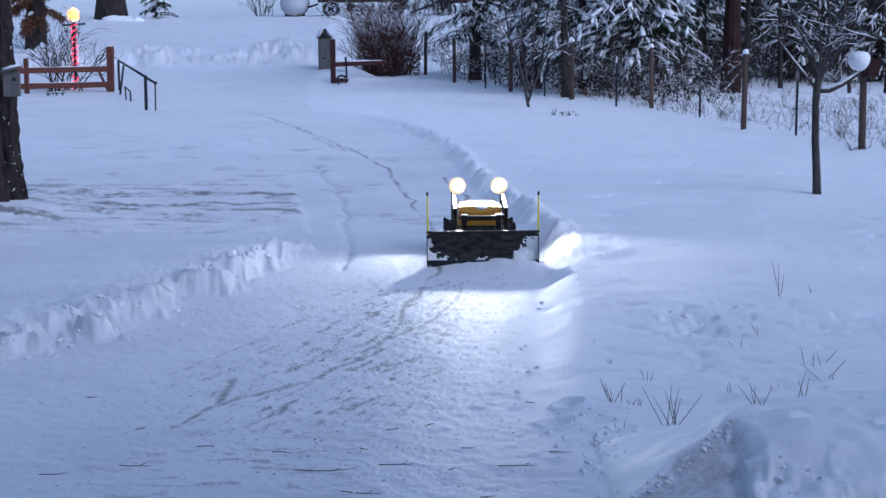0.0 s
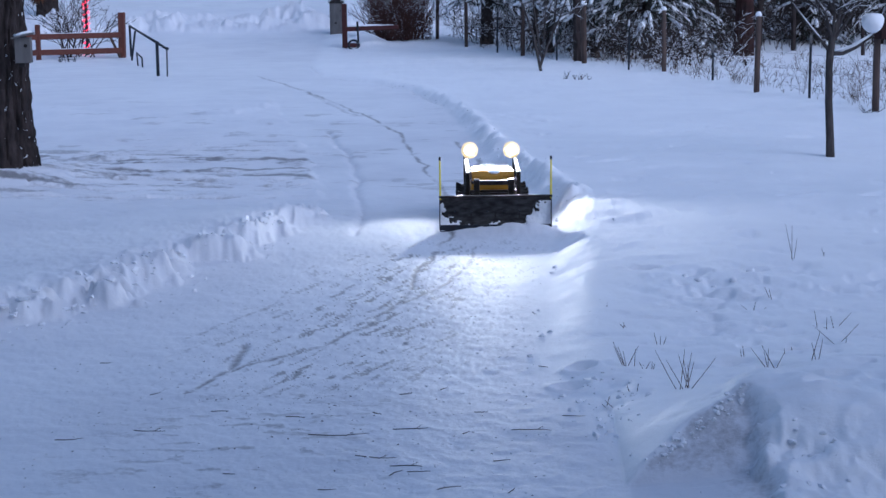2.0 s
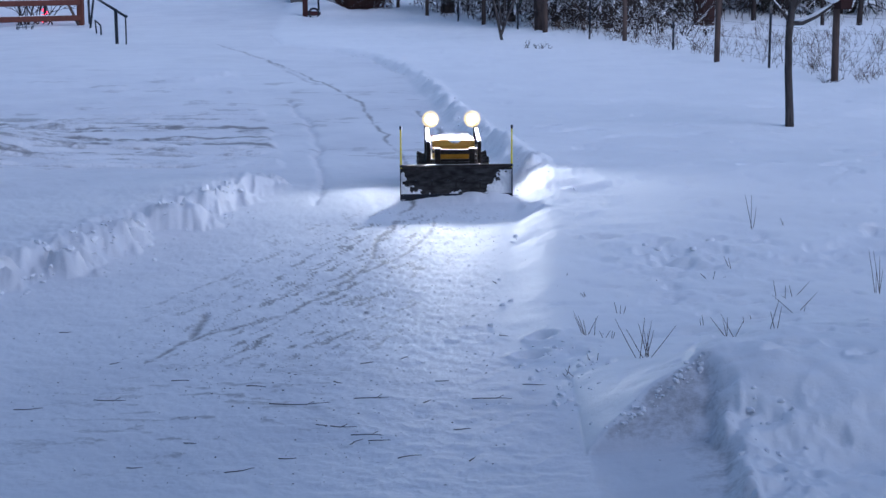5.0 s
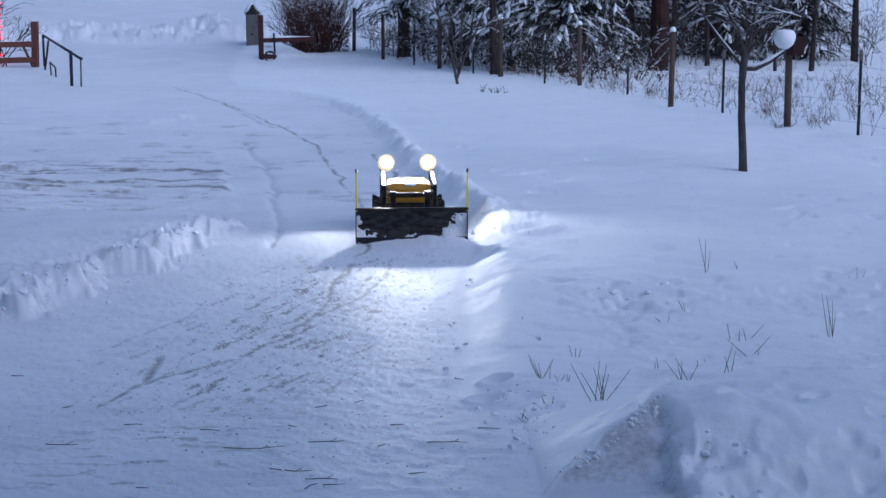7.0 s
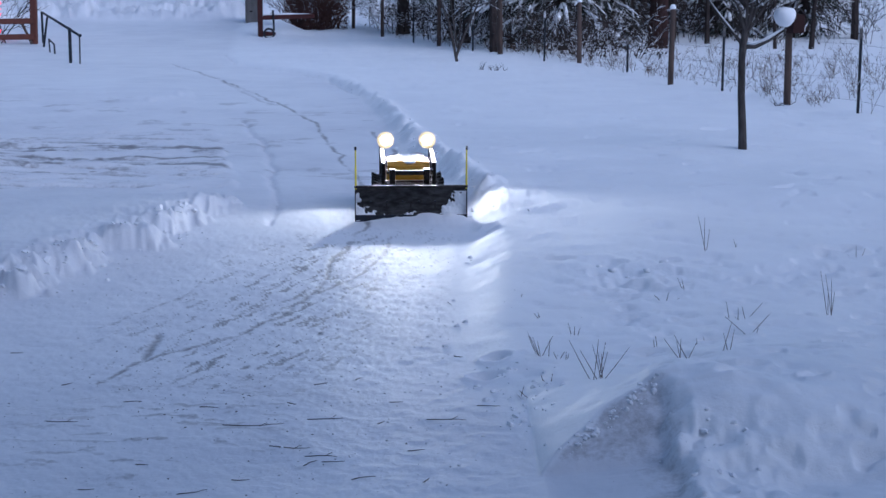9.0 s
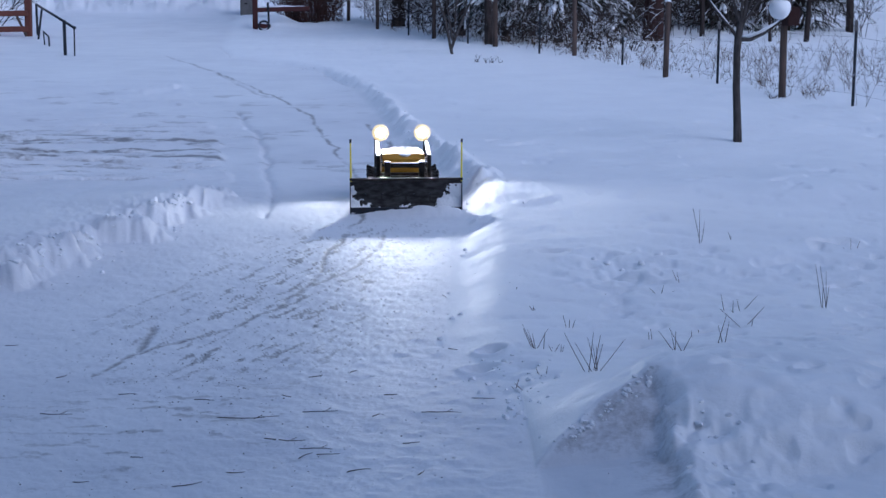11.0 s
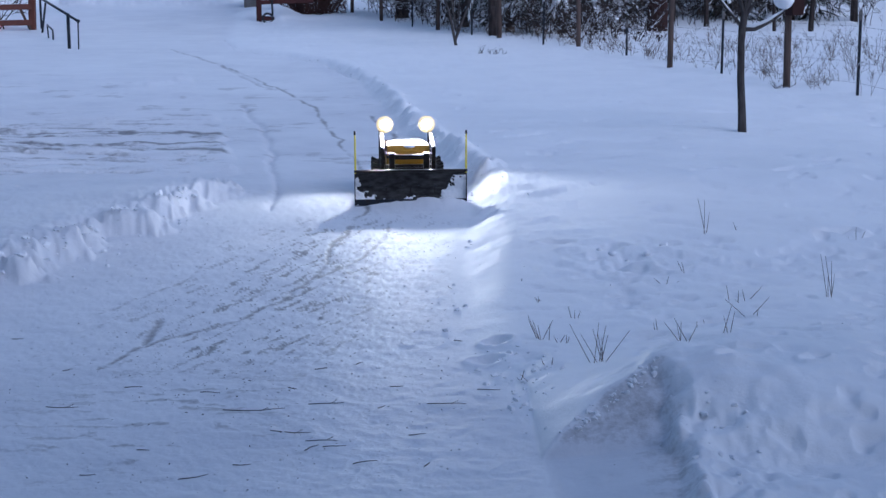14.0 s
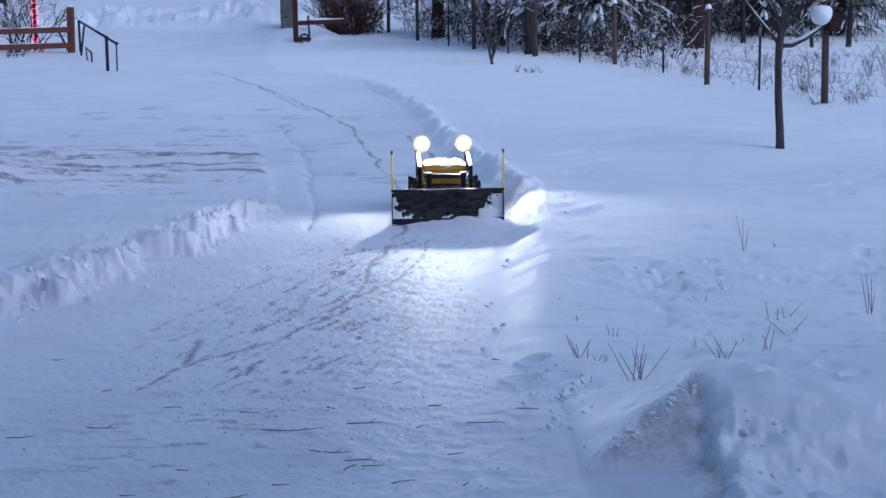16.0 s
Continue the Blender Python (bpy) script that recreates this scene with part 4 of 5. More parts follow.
def build_lamp_post():
    x, y = -10.53, 39.5
    post = thing("lamp_post", "lamp post wrapped in red string lights under an orange-lit globe", "lamp post", m=pose(x, y, 0))
    bm = bm_new()
    tube(bm, [(0, 0, -0.2), (0, 0, 1.62)], [0.045, 0.035], 10)
    part("pole", bm, STEEL, post)
    bm = bm_new()
    tube(bm, [(-0.28, 0, 1.55), (0.28, 0, 1.58)], 0.022, 8)
    part("crossbar", bm, STEEL, post)
    bm = bm_new()
    lump(bm, (0, 0, 1.8), (0.12, 0.12, 0.13), 0.1, 2)
    globe = part("globe", bm, mat("frosted_globe", (0.7, 0.35, 0.12), 0.4, glow=(1.0, 0.36, 0.07), glow_strength=1.6), post, "orange-lit globe wound with warm bulbs", True)
    s = Sink()
    for k in range(130):
        u, a = random.uniform(-1, 1), random.uniform(0, 6.283)
        c = math.sqrt(1 - u * u)
        p = Vector((c * math.cos(a) * 0.145, c * math.sin(a) * 0.145, 1.8 + u * 0.155))
        s.tube([p + Vector((0, 0, -0.009)), p, p + Vector((0, 0, 0.009))], [0.003, 0.009, 0.003], 5)
    tagged(s.make("bulbs", BULB_WARM, globe, "tiny warm bulbs"), kind="stuff")
    s, w = Sink(), Sink()
    turns = [Vector((0.06 * math.cos(t * 0.5), 0.06 * math.sin(t * 0.5), 1.56 * t / 150)) for t in range(151)]
    w.tube(turns, 0.004, 4)
    for p in turns:
        if p.z < 0.36 or p.z > 0.5:
            q = p + Vector((random.uniform(-0.02, 0.02), -0.012, random.uniform(-0.012, 0.012)))
            s.tube([q + Vector((0, 0, -0.012)), q, q + Vector((0, 0, 0.012))], [0.004, 0.012, 0.004], 5)
    cord = w.make("cord", DARK_BOARD, post)
    tagged(s.make("red_bulbs", BULB_RED, cord, "tiny red bulbs"), kind="stuff")
    s = Sink()
    for k in range(16):
        grow(s, Vector((random.uniform(-0.5, 0.35), random.uniform(-0.6, -0.2), 0.0)), way(random.uniform(0, 6.28), random.uniform(1.0, 1.4)), random.uniform(0.7, 1.1), 0.017, 3, 0.6, 3, 0.2, thin=0.006)
    shrub = thing("shrub", "leafless thin-twigged shrub beside the lamp post in snow", "shrub", m=pose(x, y - 0.15, 0))
    s.make("crown", TWIG, shrub)
    # small tangle of dry stalks before the fence
    s = Sink()
    for k in range(14):
        p = Vector((random.uniform(-0.2, 0.2), 0, 0))
        s.tube([p, p + Vector((random.uniform(-0.05, 0.05), 0, random.uniform(0.05, 0.13)))], 0.006, 4)
    for h in (0.04, 0.1):
        s.tube([(-0.2, 0, h), (0.2, 0, h + 0.02)], 0.006, 4)
    o = s.make("wire_edging", STEEL)
    tagged(o, "low dark wire edging poking out of snow", "garden edging")
    o.matrix_world = pose(-10.32, 36.9, ground_at(-10.3, 36.9))


build_lamp_post()


# ---- gate, post box and bush at the drive's end ----
def build_right_gate():
    gate = thing("gate_fence", "broken reddish-brown wooden rail fence end with snow on its rails", "fence")
    z = ground_at(-4.48, 41)
    bm = bm_new()
    box(bm, (-4.48, 41.0, z + 0.42), (0.12, 0.12, 1.36), bevel=0.012)
    part("post", bm, RAIL_UNLIT, gate)
    rail_bar(gate, (-4.45, 40.95, 0.54), (-3.2, 41.7, 0.56), 0.11, 0.05, RAIL_UNLIT)
    rail_bar(gate, (-4.45, 40.95, 0.16), (-4.12, 41.1, 0.13), 0.11, 0.05, RAIL_UNLIT)
    bm = bm_new()
    tube(bm, [(-4.17, 41.05, 0.72), (-4.15, 41.05, 0.22)], 0.025, 6)
    part("stub", bm, STEEL, gate)
    s = Sink()
    s.ribbon([(-4.4 + 1.1 * t / 8, 41.0 + 0.66 * t / 8, 0.61) for t in range(9)], 0.04, 0.04)
    s.make("rail_snow", SNOW, gate, smooth=True)
    bm = bm_new()
    lump(bm, (-4.48, 41.0, z + 1.1), (0.06, 0.06, 0.02), 0.2, 1)
    part("snow_cap", bm, SNOW, gate, smooth=True)
    bm = bm_new()
    n = 20
    lie = pose(-4.24, 40.72, ground_at(-4.24, 40.72) + 0.1, 78, 0, 10)
    tube(bm, [lie @ Vector((0.12 * math.cos(2 * math.pi * k / n), 0.12 * math.sin(2 * math.pi * k / n), 0)) for k in range(n + 1)], 0.025, 6, False)
    part("leaning_ring", bm, STEEL, gate, "dark iron ring leaning at the post", True)


build_right_gate()


def build_post_box():
    z = ground_at(-5.25, 46)
    stand = thing("post_box", "tall grey wooden post box with a snow-covered gable roof", "post box", m=pose(-5.25, 46.0, z - 0.08, 0, 0, 8))
    bm = bm_new()
    box(bm, (0, 0, 0.45), (0.36, 0.4, 0.9), bevel=0.01)
    body = part("body", bm, GREY_BOARD, stand)
    bm = bm_new()
    a = [bm.verts.new(p) for p in ((-0.18, -0.2, 0.9), (0.18, -0.2, 0.9), (0, -0.2, 1.15), (-0.18, 0.2, 0.9), (0.18, 0.2, 0.9), (0, 0.2, 1.15))]
    for f in ((0, 1, 2), (5, 4, 3), (0, 2, 5, 3), (1, 4, 5, 2), (0, 3, 4, 1)):
        bm.faces.new([a[k] for k in f])
    part("gable", bm, DARK_BOARD, stand)
    for s in (-1, 1):
        bm = bm_new()
        box(bm, (s * 0.105, 0, 1.03), (0.33, 0.5, 0.02), Matrix.Rotation(s * 0.95, 3, "Y"), 0.004)
        roof = part("roof_board", bm, DARK_BOARD, stand)
        bm = bm_new()
        lump(bm, (s * 0.125, -0.02, 1.055), (0.19, 0.3, 0.06), 0.15, 2, s, Matrix.Rotation(s * 0.95, 3, "Y"))
        part("snow", bm, SNOW, roof, "thick snow on the roof", True)
    bm = bm_new()
    box(bm, (0, -0.206, 0.72), (0.3, 0.012, 0.3), bevel=0.004)
    door = part("door", bm, GREY_BOARD, stand)
    bm = bm_new()
    box(bm, (-0.03, -0.207, 0.36), (0.08, 0.012, 0.035), bevel=0.003)
    part("slot", bm, BLACK, stand)
    bm = bm_new()
    box(bm, (0.11, -0.217, 0.7), (0.02, 0.015, 0.05), bevel=0.003)
    part("handle", bm, STEEL, door)


build_post_box()


def build_bush(x, y, wide, high, stems, red, label, seed, leaves=True):
    random.seed(seed)
    z = ground_at(x, y)
    bush = thing("bush", label, "bush", m=pose(x, y, z - 0.05))
    s, w, lf = Sink(), Sink(), Sink()
    for k in range(stems):
        a = random.uniform(0, 6.28)
        rr = random.random() ** 0.6 * wide * 0.42
        p = Vector((rr * math.cos(a), rr * math.sin(a) * 0.7, 0))
        up = 1.5 - 0.55 * (rr / (wide * 0.42)) * random.random()
        grow(s, p, way(a, up), high * random.uniform(0.4, 0.66) * (0.6 + 0.4 * math.sin(up)), 0.014, 3, 0.5, 3, 0.24, w, thin=0.0045)
    s.make("crown", TWIG_RED if red else TWIG, bush)
    w.make("snow", SNOW, bush, "snow on the twigs", True)
    if leaves:
        for k in range(17000):
            a, q, h = random.uniform(0, 6.283), random.random() ** 0.5, random.random()
            swell = math.sqrt(max(0.0, 1 - (h * 1.02 - 0.28) ** 2 * 1.7))
            p = Vector((math.cos(a) * q * wide * 0.52 * swell, math.sin(a) * q * wide * 0.42 * swell, 0.03 + h * high * 0.64))
            if noise.noise(p * 4.5 + Vector((seed, 0, 0))) + 0.35 - 0.55 * h ** 2 < random.uniform(0, 0.35):
                continue
            lf.blade(p, way(random.uniform(0, 6.28), random.uniform(-1.2, 0.9)), random.uniform(0.04, 0.085), random.uniform(0.007, 0.015))
        lf.make("dead_leaves", mat("dead_leaves", (0.10, 0.045, 0.035), 0.85, dark=(0.045, 0.027, 0.024), scale=3, bump=0.2), bush, "reddish-brown dead leaves")
    return bush


build_bush(-3.3, 43.4, 1.7, 1.95, 90, True, "dense leafless bush with reddish-brown dead leaves, in snow", 5)


# ---- young tree on the lawn ----
def build_young_tree():
    random.seed(11)
    x, y = 2.93, 16.1
    z = ground_at(x, y)
    tree = thing("young_tree", "slim young leafless tree with snow lying on its limbs", "tree", m=pose(x, y, z - 0.03) @ Matrix.Scale(0.95, 4))
    s, w = Sink(), Sink()
    s.tube([(0.01, 0, -0.1), (0, 0, 0.2), (-0.025, 0, 0.6), (-0.03, 0, 0.95), (-0.02, 0, 1.11), (0.0, 0, 1.25)], [0.05, 0.042, 0.038, 0.036, 0.042, 0.03], 9)
    limbs = [([(0, 0, 1.22), (-0.1, -0.06, 1.5), (-0.3, -0.1, 1.8), (-0.4, -0.1, 2.3)], 0.016), ([(0, 0, 1.2), (0.15, -0.06, 1.45), (0.3, -0.1, 1.7), (0.5, -0.12, 2.2)], 0.016), ([(-0.03, 0, 1.1), (-0.12, 0.02, 1.22), (-0.27, 0.03, 1.4), (-0.42, 0.04, 1.6), (-0.55, 0.05, 1.9)], 0.02),
             ([(-0.02, 0, 1.08), (0.1, -0.01, 1.08), (0.24, -0.02, 1.15), (0.38, -0.03, 1.25), (0.46, -0.03, 1.38), (0.56, -0.03, 1.6), (0.66, -0.02, 2.0)], 0.026),
             ([(0, 0, 1.2), (-0.06, 0.05, 1.4), (-0.15, 0.08, 1.55), (-0.2, 0.1, 1.9)], 0.018), ([(0, 0, 1.2), (0.05, -0.03, 1.45), (0.08, -0.02, 1.7), (0.06, 0, 2.3)], 0.022),
             ([(0, 0, 1.22), (0.12, 0.05, 1.5), (0.24, 0.08, 1.9), (0.3, 0.1, 2.5)], 0.02), ([(0, 0, 1.25), (0.0, -0.05, 1.5), (-0.05, -0.1, 1.9), (-0.02, -0.1, 2.6)], 0.018)]
    for pts, r in limbs:
        s.tube(pts, [r * (1 - 0.75 * i / (len(pts) - 1)) for i in range(len(pts))], 6)
        w.ribbon([Vector(p) + Vector((0, 0, r * 0.7)) for p in pts[:-1]], r * 0.85, r * 0.9, r)
        for k in range(5):
            i = random.randint(1, len(pts) - 1)
            grow(s, Vector(pts[i]), way(random.uniform(0, 6.28), random.uniform(0.3, 1.2)), random.uniform(0.3, 0.6), 0.008, 2, 0.7, 3, 0.25, w)
    w.ribbon([(-0.02, -0.01, 1.11), (0.06, -0.02, 1.115), (0.16, -0.025, 1.145), (0.27, -0.03, 1.2), (0.37, -0.035, 1.27)], 0.03, 0.035, 7)
    s.make("trunk", BARK_GREY, tree, "slim trunk and limbs with grey-brown bark")
    w.make("limb_snow", SNOW, tree, "snow lying along the limbs", True)
    bm = bm_new()
    lump(bm, (0.385, -0.03, 1.40), (0.11, 0.1, 0.12), 0.06, 3, 2)
    for v in bm.verts:
        v.co.z = min(v.co.z, 1.47 + 0.2 * (v.co.z - 1.47))
    part("snow_load", bm, SNOW, tree, "big round pillow of snow on a limb", True)
    # slender clump further down the lawn
    random.seed(12)
    z = ground_at(0.28, 31.3)
    clump = thing("multi_stemmed_tree", "small leafless tree with several thin stems rising from snow", "tree", m=pose(0.28, 31.3, z - 0.04))
    s, w = Sink(), Sink()
    for pts, r in (([(0, 0, 0), (-0.06, 0, 0.3), (-0.14, 0, 0.7), (-0.36, 0.05, 1.3), (-0.5, 0.1, 2.1)], 0.03), ([(-0.02, 0, 0.1), (0.03, 0.03, 0.4), (0.06, 0.05, 0.9), (0.1, 0.06, 2.2)], 0.018),
                   ([(-0.02, 0, 0.12), (0.11, -0.02, 0.5), (0.35, -0.03, 1.05), (0.55, -0.02, 1.6), (0.7, 0, 2.3)], 0.022), ([(0, 0, 0.3), (-0.08, 0, 0.8), (-0.15, 0, 1.3), (-0.12, 0, 2.2)], 0.02),
                   ([(0.05, 0, 0.3), (0.25, 0.05, 0.9), (0.3, 0.08, 1.5), (0.42, 0.1, 2.2)], 0.018)):
        s.tube(pts, [r * (1 - 0.6 * i / (len(pts) - 1)) for i in range(len(pts))], 6)
        for k in range(5):
            i = random.randint(1, len(pts) - 1)
            grow(s, Vector(pts[i]), way(random.uniform(0, 6.28), random.uniform(0.4, 1.2)), random.uniform(0.4, 0.8), 0.012, 2, 0.7, 3, 0.25, w, thin=0.005)
    s.make("trunk", BARK_GREY, clump)
    w.make("snow", SNOW, clump, "snow on the twigs", True)


build_young_tree()

# nest box on the corner post
nest = thing("birdhouse", "dark brown wooden birdhouse on a fence post", "birdhouse", m=pose(4.5, 21.25, ground_at(4.45, 21.36) + 0.92, 0, 0, 20))
bm = bm_new()
box(bm, (0, 0, 0.12), (0.17, 0.17, 0.24), bevel=0.005)
part("body", bm, MAROON, nest)
for s in (-1, 1):
    bm = bm_new()
    box(bm, (s * 0.05, 0, 0.265), (0.14, 0.2, 0.014), Matrix.Rotation(s * 0.7, 3, "Y"), 0.002)
    part("roof_board", bm, DARK_BOARD, nest)
bm = bm_new()
tube(bm, [(0, -0.08, 0.15), (0, -0.07, 0.15)], 0.02, 10)
part("entrance_hole", bm, BLACK, nest)

# strung wires
posts = sorted([(p[0], p[1]) for p in WOOD_POSTS] + [(p[0], p[1]) for p in STEEL_POSTS], key=lambda p: p[1]) 
posts = [(5.6, 17.0)] + posts
fence = thing("wire_fence", "thin dark fence wires strung between the posts", "wire fence")
for h in (0.15, 0.4, 0.62, 0.82):
    s = Sink()
    s.tube([(px, py + 0.04, ground_at(px, py) + h) for px, py in posts], 0.0014, 4)
    s.make("wire", STEEL, fence)


# ---- wood behind the fence ----
def conifer(x, y, high, r, seed, low=0.7, dense=1.0, reach=1.6, snowy=1.0, detail=True):
    """A snow-laden conifer: the lower boughs finely made, the upper ones plainer."""
    random.seed(seed)
    z = ground_at(x, y)
    tree = thing("conifer", "snow-laden dark conifer with drooping boughs at the wood's edge", "conifer", "conifers of the wood", m=pose(x, y, z - 0.1))
    t, nd, sn = Sink(), Sink(), Sink()
    t.tube([(0, 0, 0), (0.01, 0, 0.3), (0, 0.01, high * 0.3), (0, 0, high * 0.7), (0, 0, high)], [r * 1.15, r, r * 0.85, r * 0.45, 0.01], 10)
    h = low
    while h < high * 0.97:
        fine = h < 3.2 and detail
        for b in range(int((5 if fine else 4) * dense)):
            a = random.uniform(0, 6.28)
            ln = reach * (1 - h / high) ** 0.8 * random.uniform(0.6, 1.1)
            p, d = Vector((0, 0, h + random.uniform(-0.1, 0.1))), way(a, random.uniform(-0.1, 0.3))
            pts = [p]
            for k in range(6):
                d = (d + Vector((random.uniform(-0.12, 0.12), random.uniform(-0.12, 0.12), -0.12))).normalized()
                p = p + d * ln / 6
                pts.append(p)
            t.tube(pts, [0.02 * (1 - 0.8 * i / 6) + 0.003 for i in range(7)], 4)
            for i in range(1, 7):
                for side in (-1, 1):
                    for rep in range(2 if fine else 1):
                        if random.random() < 0.15:
                            continue
                        q = pts[i - 1].lerp(pts[i], random.random())
                        tw = Matrix.Rotation(side * random.uniform(0.5, 1.2), 3, "Z") @ d
                        tw = (tw + Vector((0, 0, random.uniform(-0.6, -0.05)))).normalized()
                        tl = ln * random.uniform(0.14, 0.3)
                        e = q + tw * tl
                        t.tube([q, e], [0.004, 0.002], 3)
                        for c in range(9 if fine else 3):
                            u = q.lerp(e, random.uniform(0.1, 1.0))
                            nd.blade(u, (tw + Vector((random.uniform(-1, 1), random.uniform(-1, 1), random.uniform(-1, 0.5))) * 0.8).normalized(),
                                     random.uniform(0.06, 0.13) * (1 if fine else 2), 0.006 if fine else 0.025)
                        if random.random() < 0.26 * snowy:
                            sn.ribbon([q.lerp(e, k / 3) + Vector((0, 0, 0.008)) for k in range(4)], random.uniform(0.02, 0.055), random.uniform(0.015, 0.04), a)
            for k0 in (1, 3, 4):
                if random.random() < 0.5 * snowy:
                    u = random.uniform(0.2, 0.6)
                    pad = [pts[k0].lerp(pts[k0 + 1], -0.3), pts[k0].lerp(pts[k0 + 1], u), pts[k0 + 1].lerp(pts[min(k0 + 2, 6)], 0.2), pts[k0 + 1].lerp(pts[min(k0 + 2, 6)], u)]
                    sn.ribbon([q + Vector((0, 0, 0.02)) for q in pad], random.uniform(0.04, 0.1), random.uniform(0.04, 0.1), a)
        h += random.uniform(0.16, 0.26) * (1 if fine else 2.2)
    t.make("trunk", BARK, tree, "dark trunk and bough wood")
    nd.make("needles", NEEDLE, tree, "dark green needles")
    sn.make("snow", SNOW, tree, "snow lying on the boughs", True)
    return tree


def bare_tree(x, y, high, r, seed, low=1.0, twigs=12, label="tall bare dark trunk with thin twigs in the snowy wood", bark=None):
    random.seed(seed)
    z = ground_at(x, y)
    tree = thing("forest_tree", label, "tree", "bare trees of the wood", m=pose(x, y, z - 0.1))
    t, w = Sink(), Sink()
    lean = Vector((random.uniform(-0.04, 0.04), random.uniform(-0.03, 0.03), 1))
    t.tube([lean * (high * k / 6) for k in range(7)], [r * (1.12 if k == 0 else 1 - 0.75 * k / 6) for k in range(7)], 12 if r > 0.1 else 7)
    for k in range(twigs):
        h = low + (min(high, 5.0) - low) * k / twigs
        grow(t, lean * h, way(random.uniform(0, 6.28), random.uniform(-0.3, 0.5)), random.uniform(0.6, 1.2), 0.014, 2, 0.7, 3, 0.3, w, 0.15)
    t.make("trunk", bark or BARK, tree)
    w.make("snow", SNOW, tree, "snow on the twigs", True)
    return tree


bare_tree(4.79, 37.0, 9.0, 0.215, 101, 2.2, 9, "thick reddish-dark bare pine trunk standing in the snowy wood", PINE_BARK)
for bx, by, bh, br, sd in ((1.07, 34.5, 7, 0.09, 102), (6.9, 42.5, 8, 0.17, 103), (7.6, 42, 8, 0.13, 104), (8.6, 41, 7, 0.08, 105), (5.6, 40.5, 7, 0.08, 106), (6.2, 39, 6, 0.06, 107),
                           (3.2, 39, 7, 0.07, 108), (2.2, 38.5, 6, 0.05, 109), (8.2, 37, 6, 0.06, 110), (9.2, 43, 8, 0.12, 111), (4.1, 43, 8, 0.1, 112), (7.3, 36.5, 5, 0.04, 113),
                           (9.9, 40, 7, 0.09, 114), (0.2, 40.5, 6, 0.06, 115)):
    bare_tree(bx, by, bh, br, sd)

conifer(-1.0, 42.3, 8.0, 0.16, 201, 1.25, 1.2, 1.7)
conifer(0.55, 38.6, 6.0, 0.09, 202, 1.3, 1.2, 1.5)
conifer(1.5, 36.6, 7.0, 0.10, 203, 1.0, 1.3, 1.8, 1.1)
conifer(2.6, 36.0, 7.0, 0.10, 204, 0.85, 1.3, 1.9, 1.0)
conifer(3.4, 39.5, 7.5, 0.12, 205, 0.6, 1.3, 1.7, 0.8)
conifer(5.9, 44.0, 8.0, 0.15, 206, 0.4, 1.2, 1.8, 0.7)
conifer(7.1, 41.5, 7.0, 0.12, 207, 0.35, 1.2, 1.7, 0.6)
conifer(8.9, 41.0, 7.0, 0.11, 208, 0.4, 1.2, 1.8, 0.7)
conifer(9.2, 46.0, 8.0, 0.14, 209, 0.4, 1.2, 1.7, 0.6)
conifer(8.0, 44.0, 8.0, 0.13, 210, 0.3, 1.2, 1.8, 0.5)
conifer(4.7, 42.0, 7.5, 0.12, 212, 0.5, 1.1, 1.7, 0.6)
for k in range(9):
    random.seed(900 + k)
    conifer(1.8 + 1.15 * k + random.uniform(-0.5, 0.5), random.uniform(47, 57), random.uniform(8, 11), 0.18, 300 + k, 0.7, 1.1, 1.7, 0.45, False)


def undergrowth(name, label, spots, high, material, seed, snowy=True, depth=2, forks=3, r=0.006):
    """Thickets nobody could count: one object."""
    random.seed(seed)
    s, w = Sink(), Sink()
    for (x, y), z in zip(spots, grounds(spots)):
        z = float(z)
        for k in range(random.randint(1, 3)):
            grow(s, Vector((x + random.uniform(-0.12, 0.12), y, z - 0.03)), way(random.uniform(0, 6.28), random.uniform(0.9, 1.5)), high * random.uniform(0.35, 0.7), r, depth, 0.7, forks, 0.3, w if snowy else None, sides=3, thin=max(0.0025, r * 0.45))
    o = tagged(new(name), label, "undergrowth", kind="stuff")
    s.make("stems", material, o)
    if w.v:
        w.make("snow", SNOW, o, "snow on the stems", True)
    return o, s


random.seed(31)
LINE = ((-2.3, 43.9), (-0.1, 37.8), (1.9, 32.6), (3.3, 27.6), (4.3, 22.8))


def behind_fence(lo, hi, gap, depth):
    t = random.uniform(lo, hi) * (len(LINE) - 1)
    i = min(int(t), len(LINE) - 2)
    (ax, ay), (bx, by) = LINE[i], LINE[i + 1]
    u = t - i
    x, y = ax + (bx - ax) * u, ay + (by - ay) * u
    g = random.uniform(gap, depth)
    return x + g * 0.85, y + g * 0.5


undergrowth("thicket", "tangled leafless thicket dusted with snow along the wire fence", [behind_fence(0.0, 0.55, 0.3, 2.4) for k in range(130)], 1.1, TWIG, 32, True, 3, 3, 0.008)
undergrowth("thicket", "grey-brown brush at the foot of the wood", [(random.uniform(0.5, 10.2), random.uniform(38.5, 46)) for k in range(170)], 1.5, TWIG, 33, False, 3, 3, 0.009)
undergrowth("dry_weeds", "thin dry weed stalks standing in snow behind the fence", [behind_fence(0.76, 1.25, 0.15, 5.5) for k in range(150)], 0.5, STRAW, 34, True, 2, 3, 0.0032)
undergrowth("dry_weeds", "few low dry stalks on the snowy meadow before the wood", [behind_fence(0.45, 0.8, 0.15, 4.0) for k in range(40)], 0.34, STRAW, 37, True, 2, 3, 0.003)
undergrowth("dry_weeds", "sparse short dry weeds along the fence line", [behind_fence(0.1, 1.1, -0.05, 0.35) for k in range(90)], 0.3, STRAW, 35, False, 2, 3, 0.003)

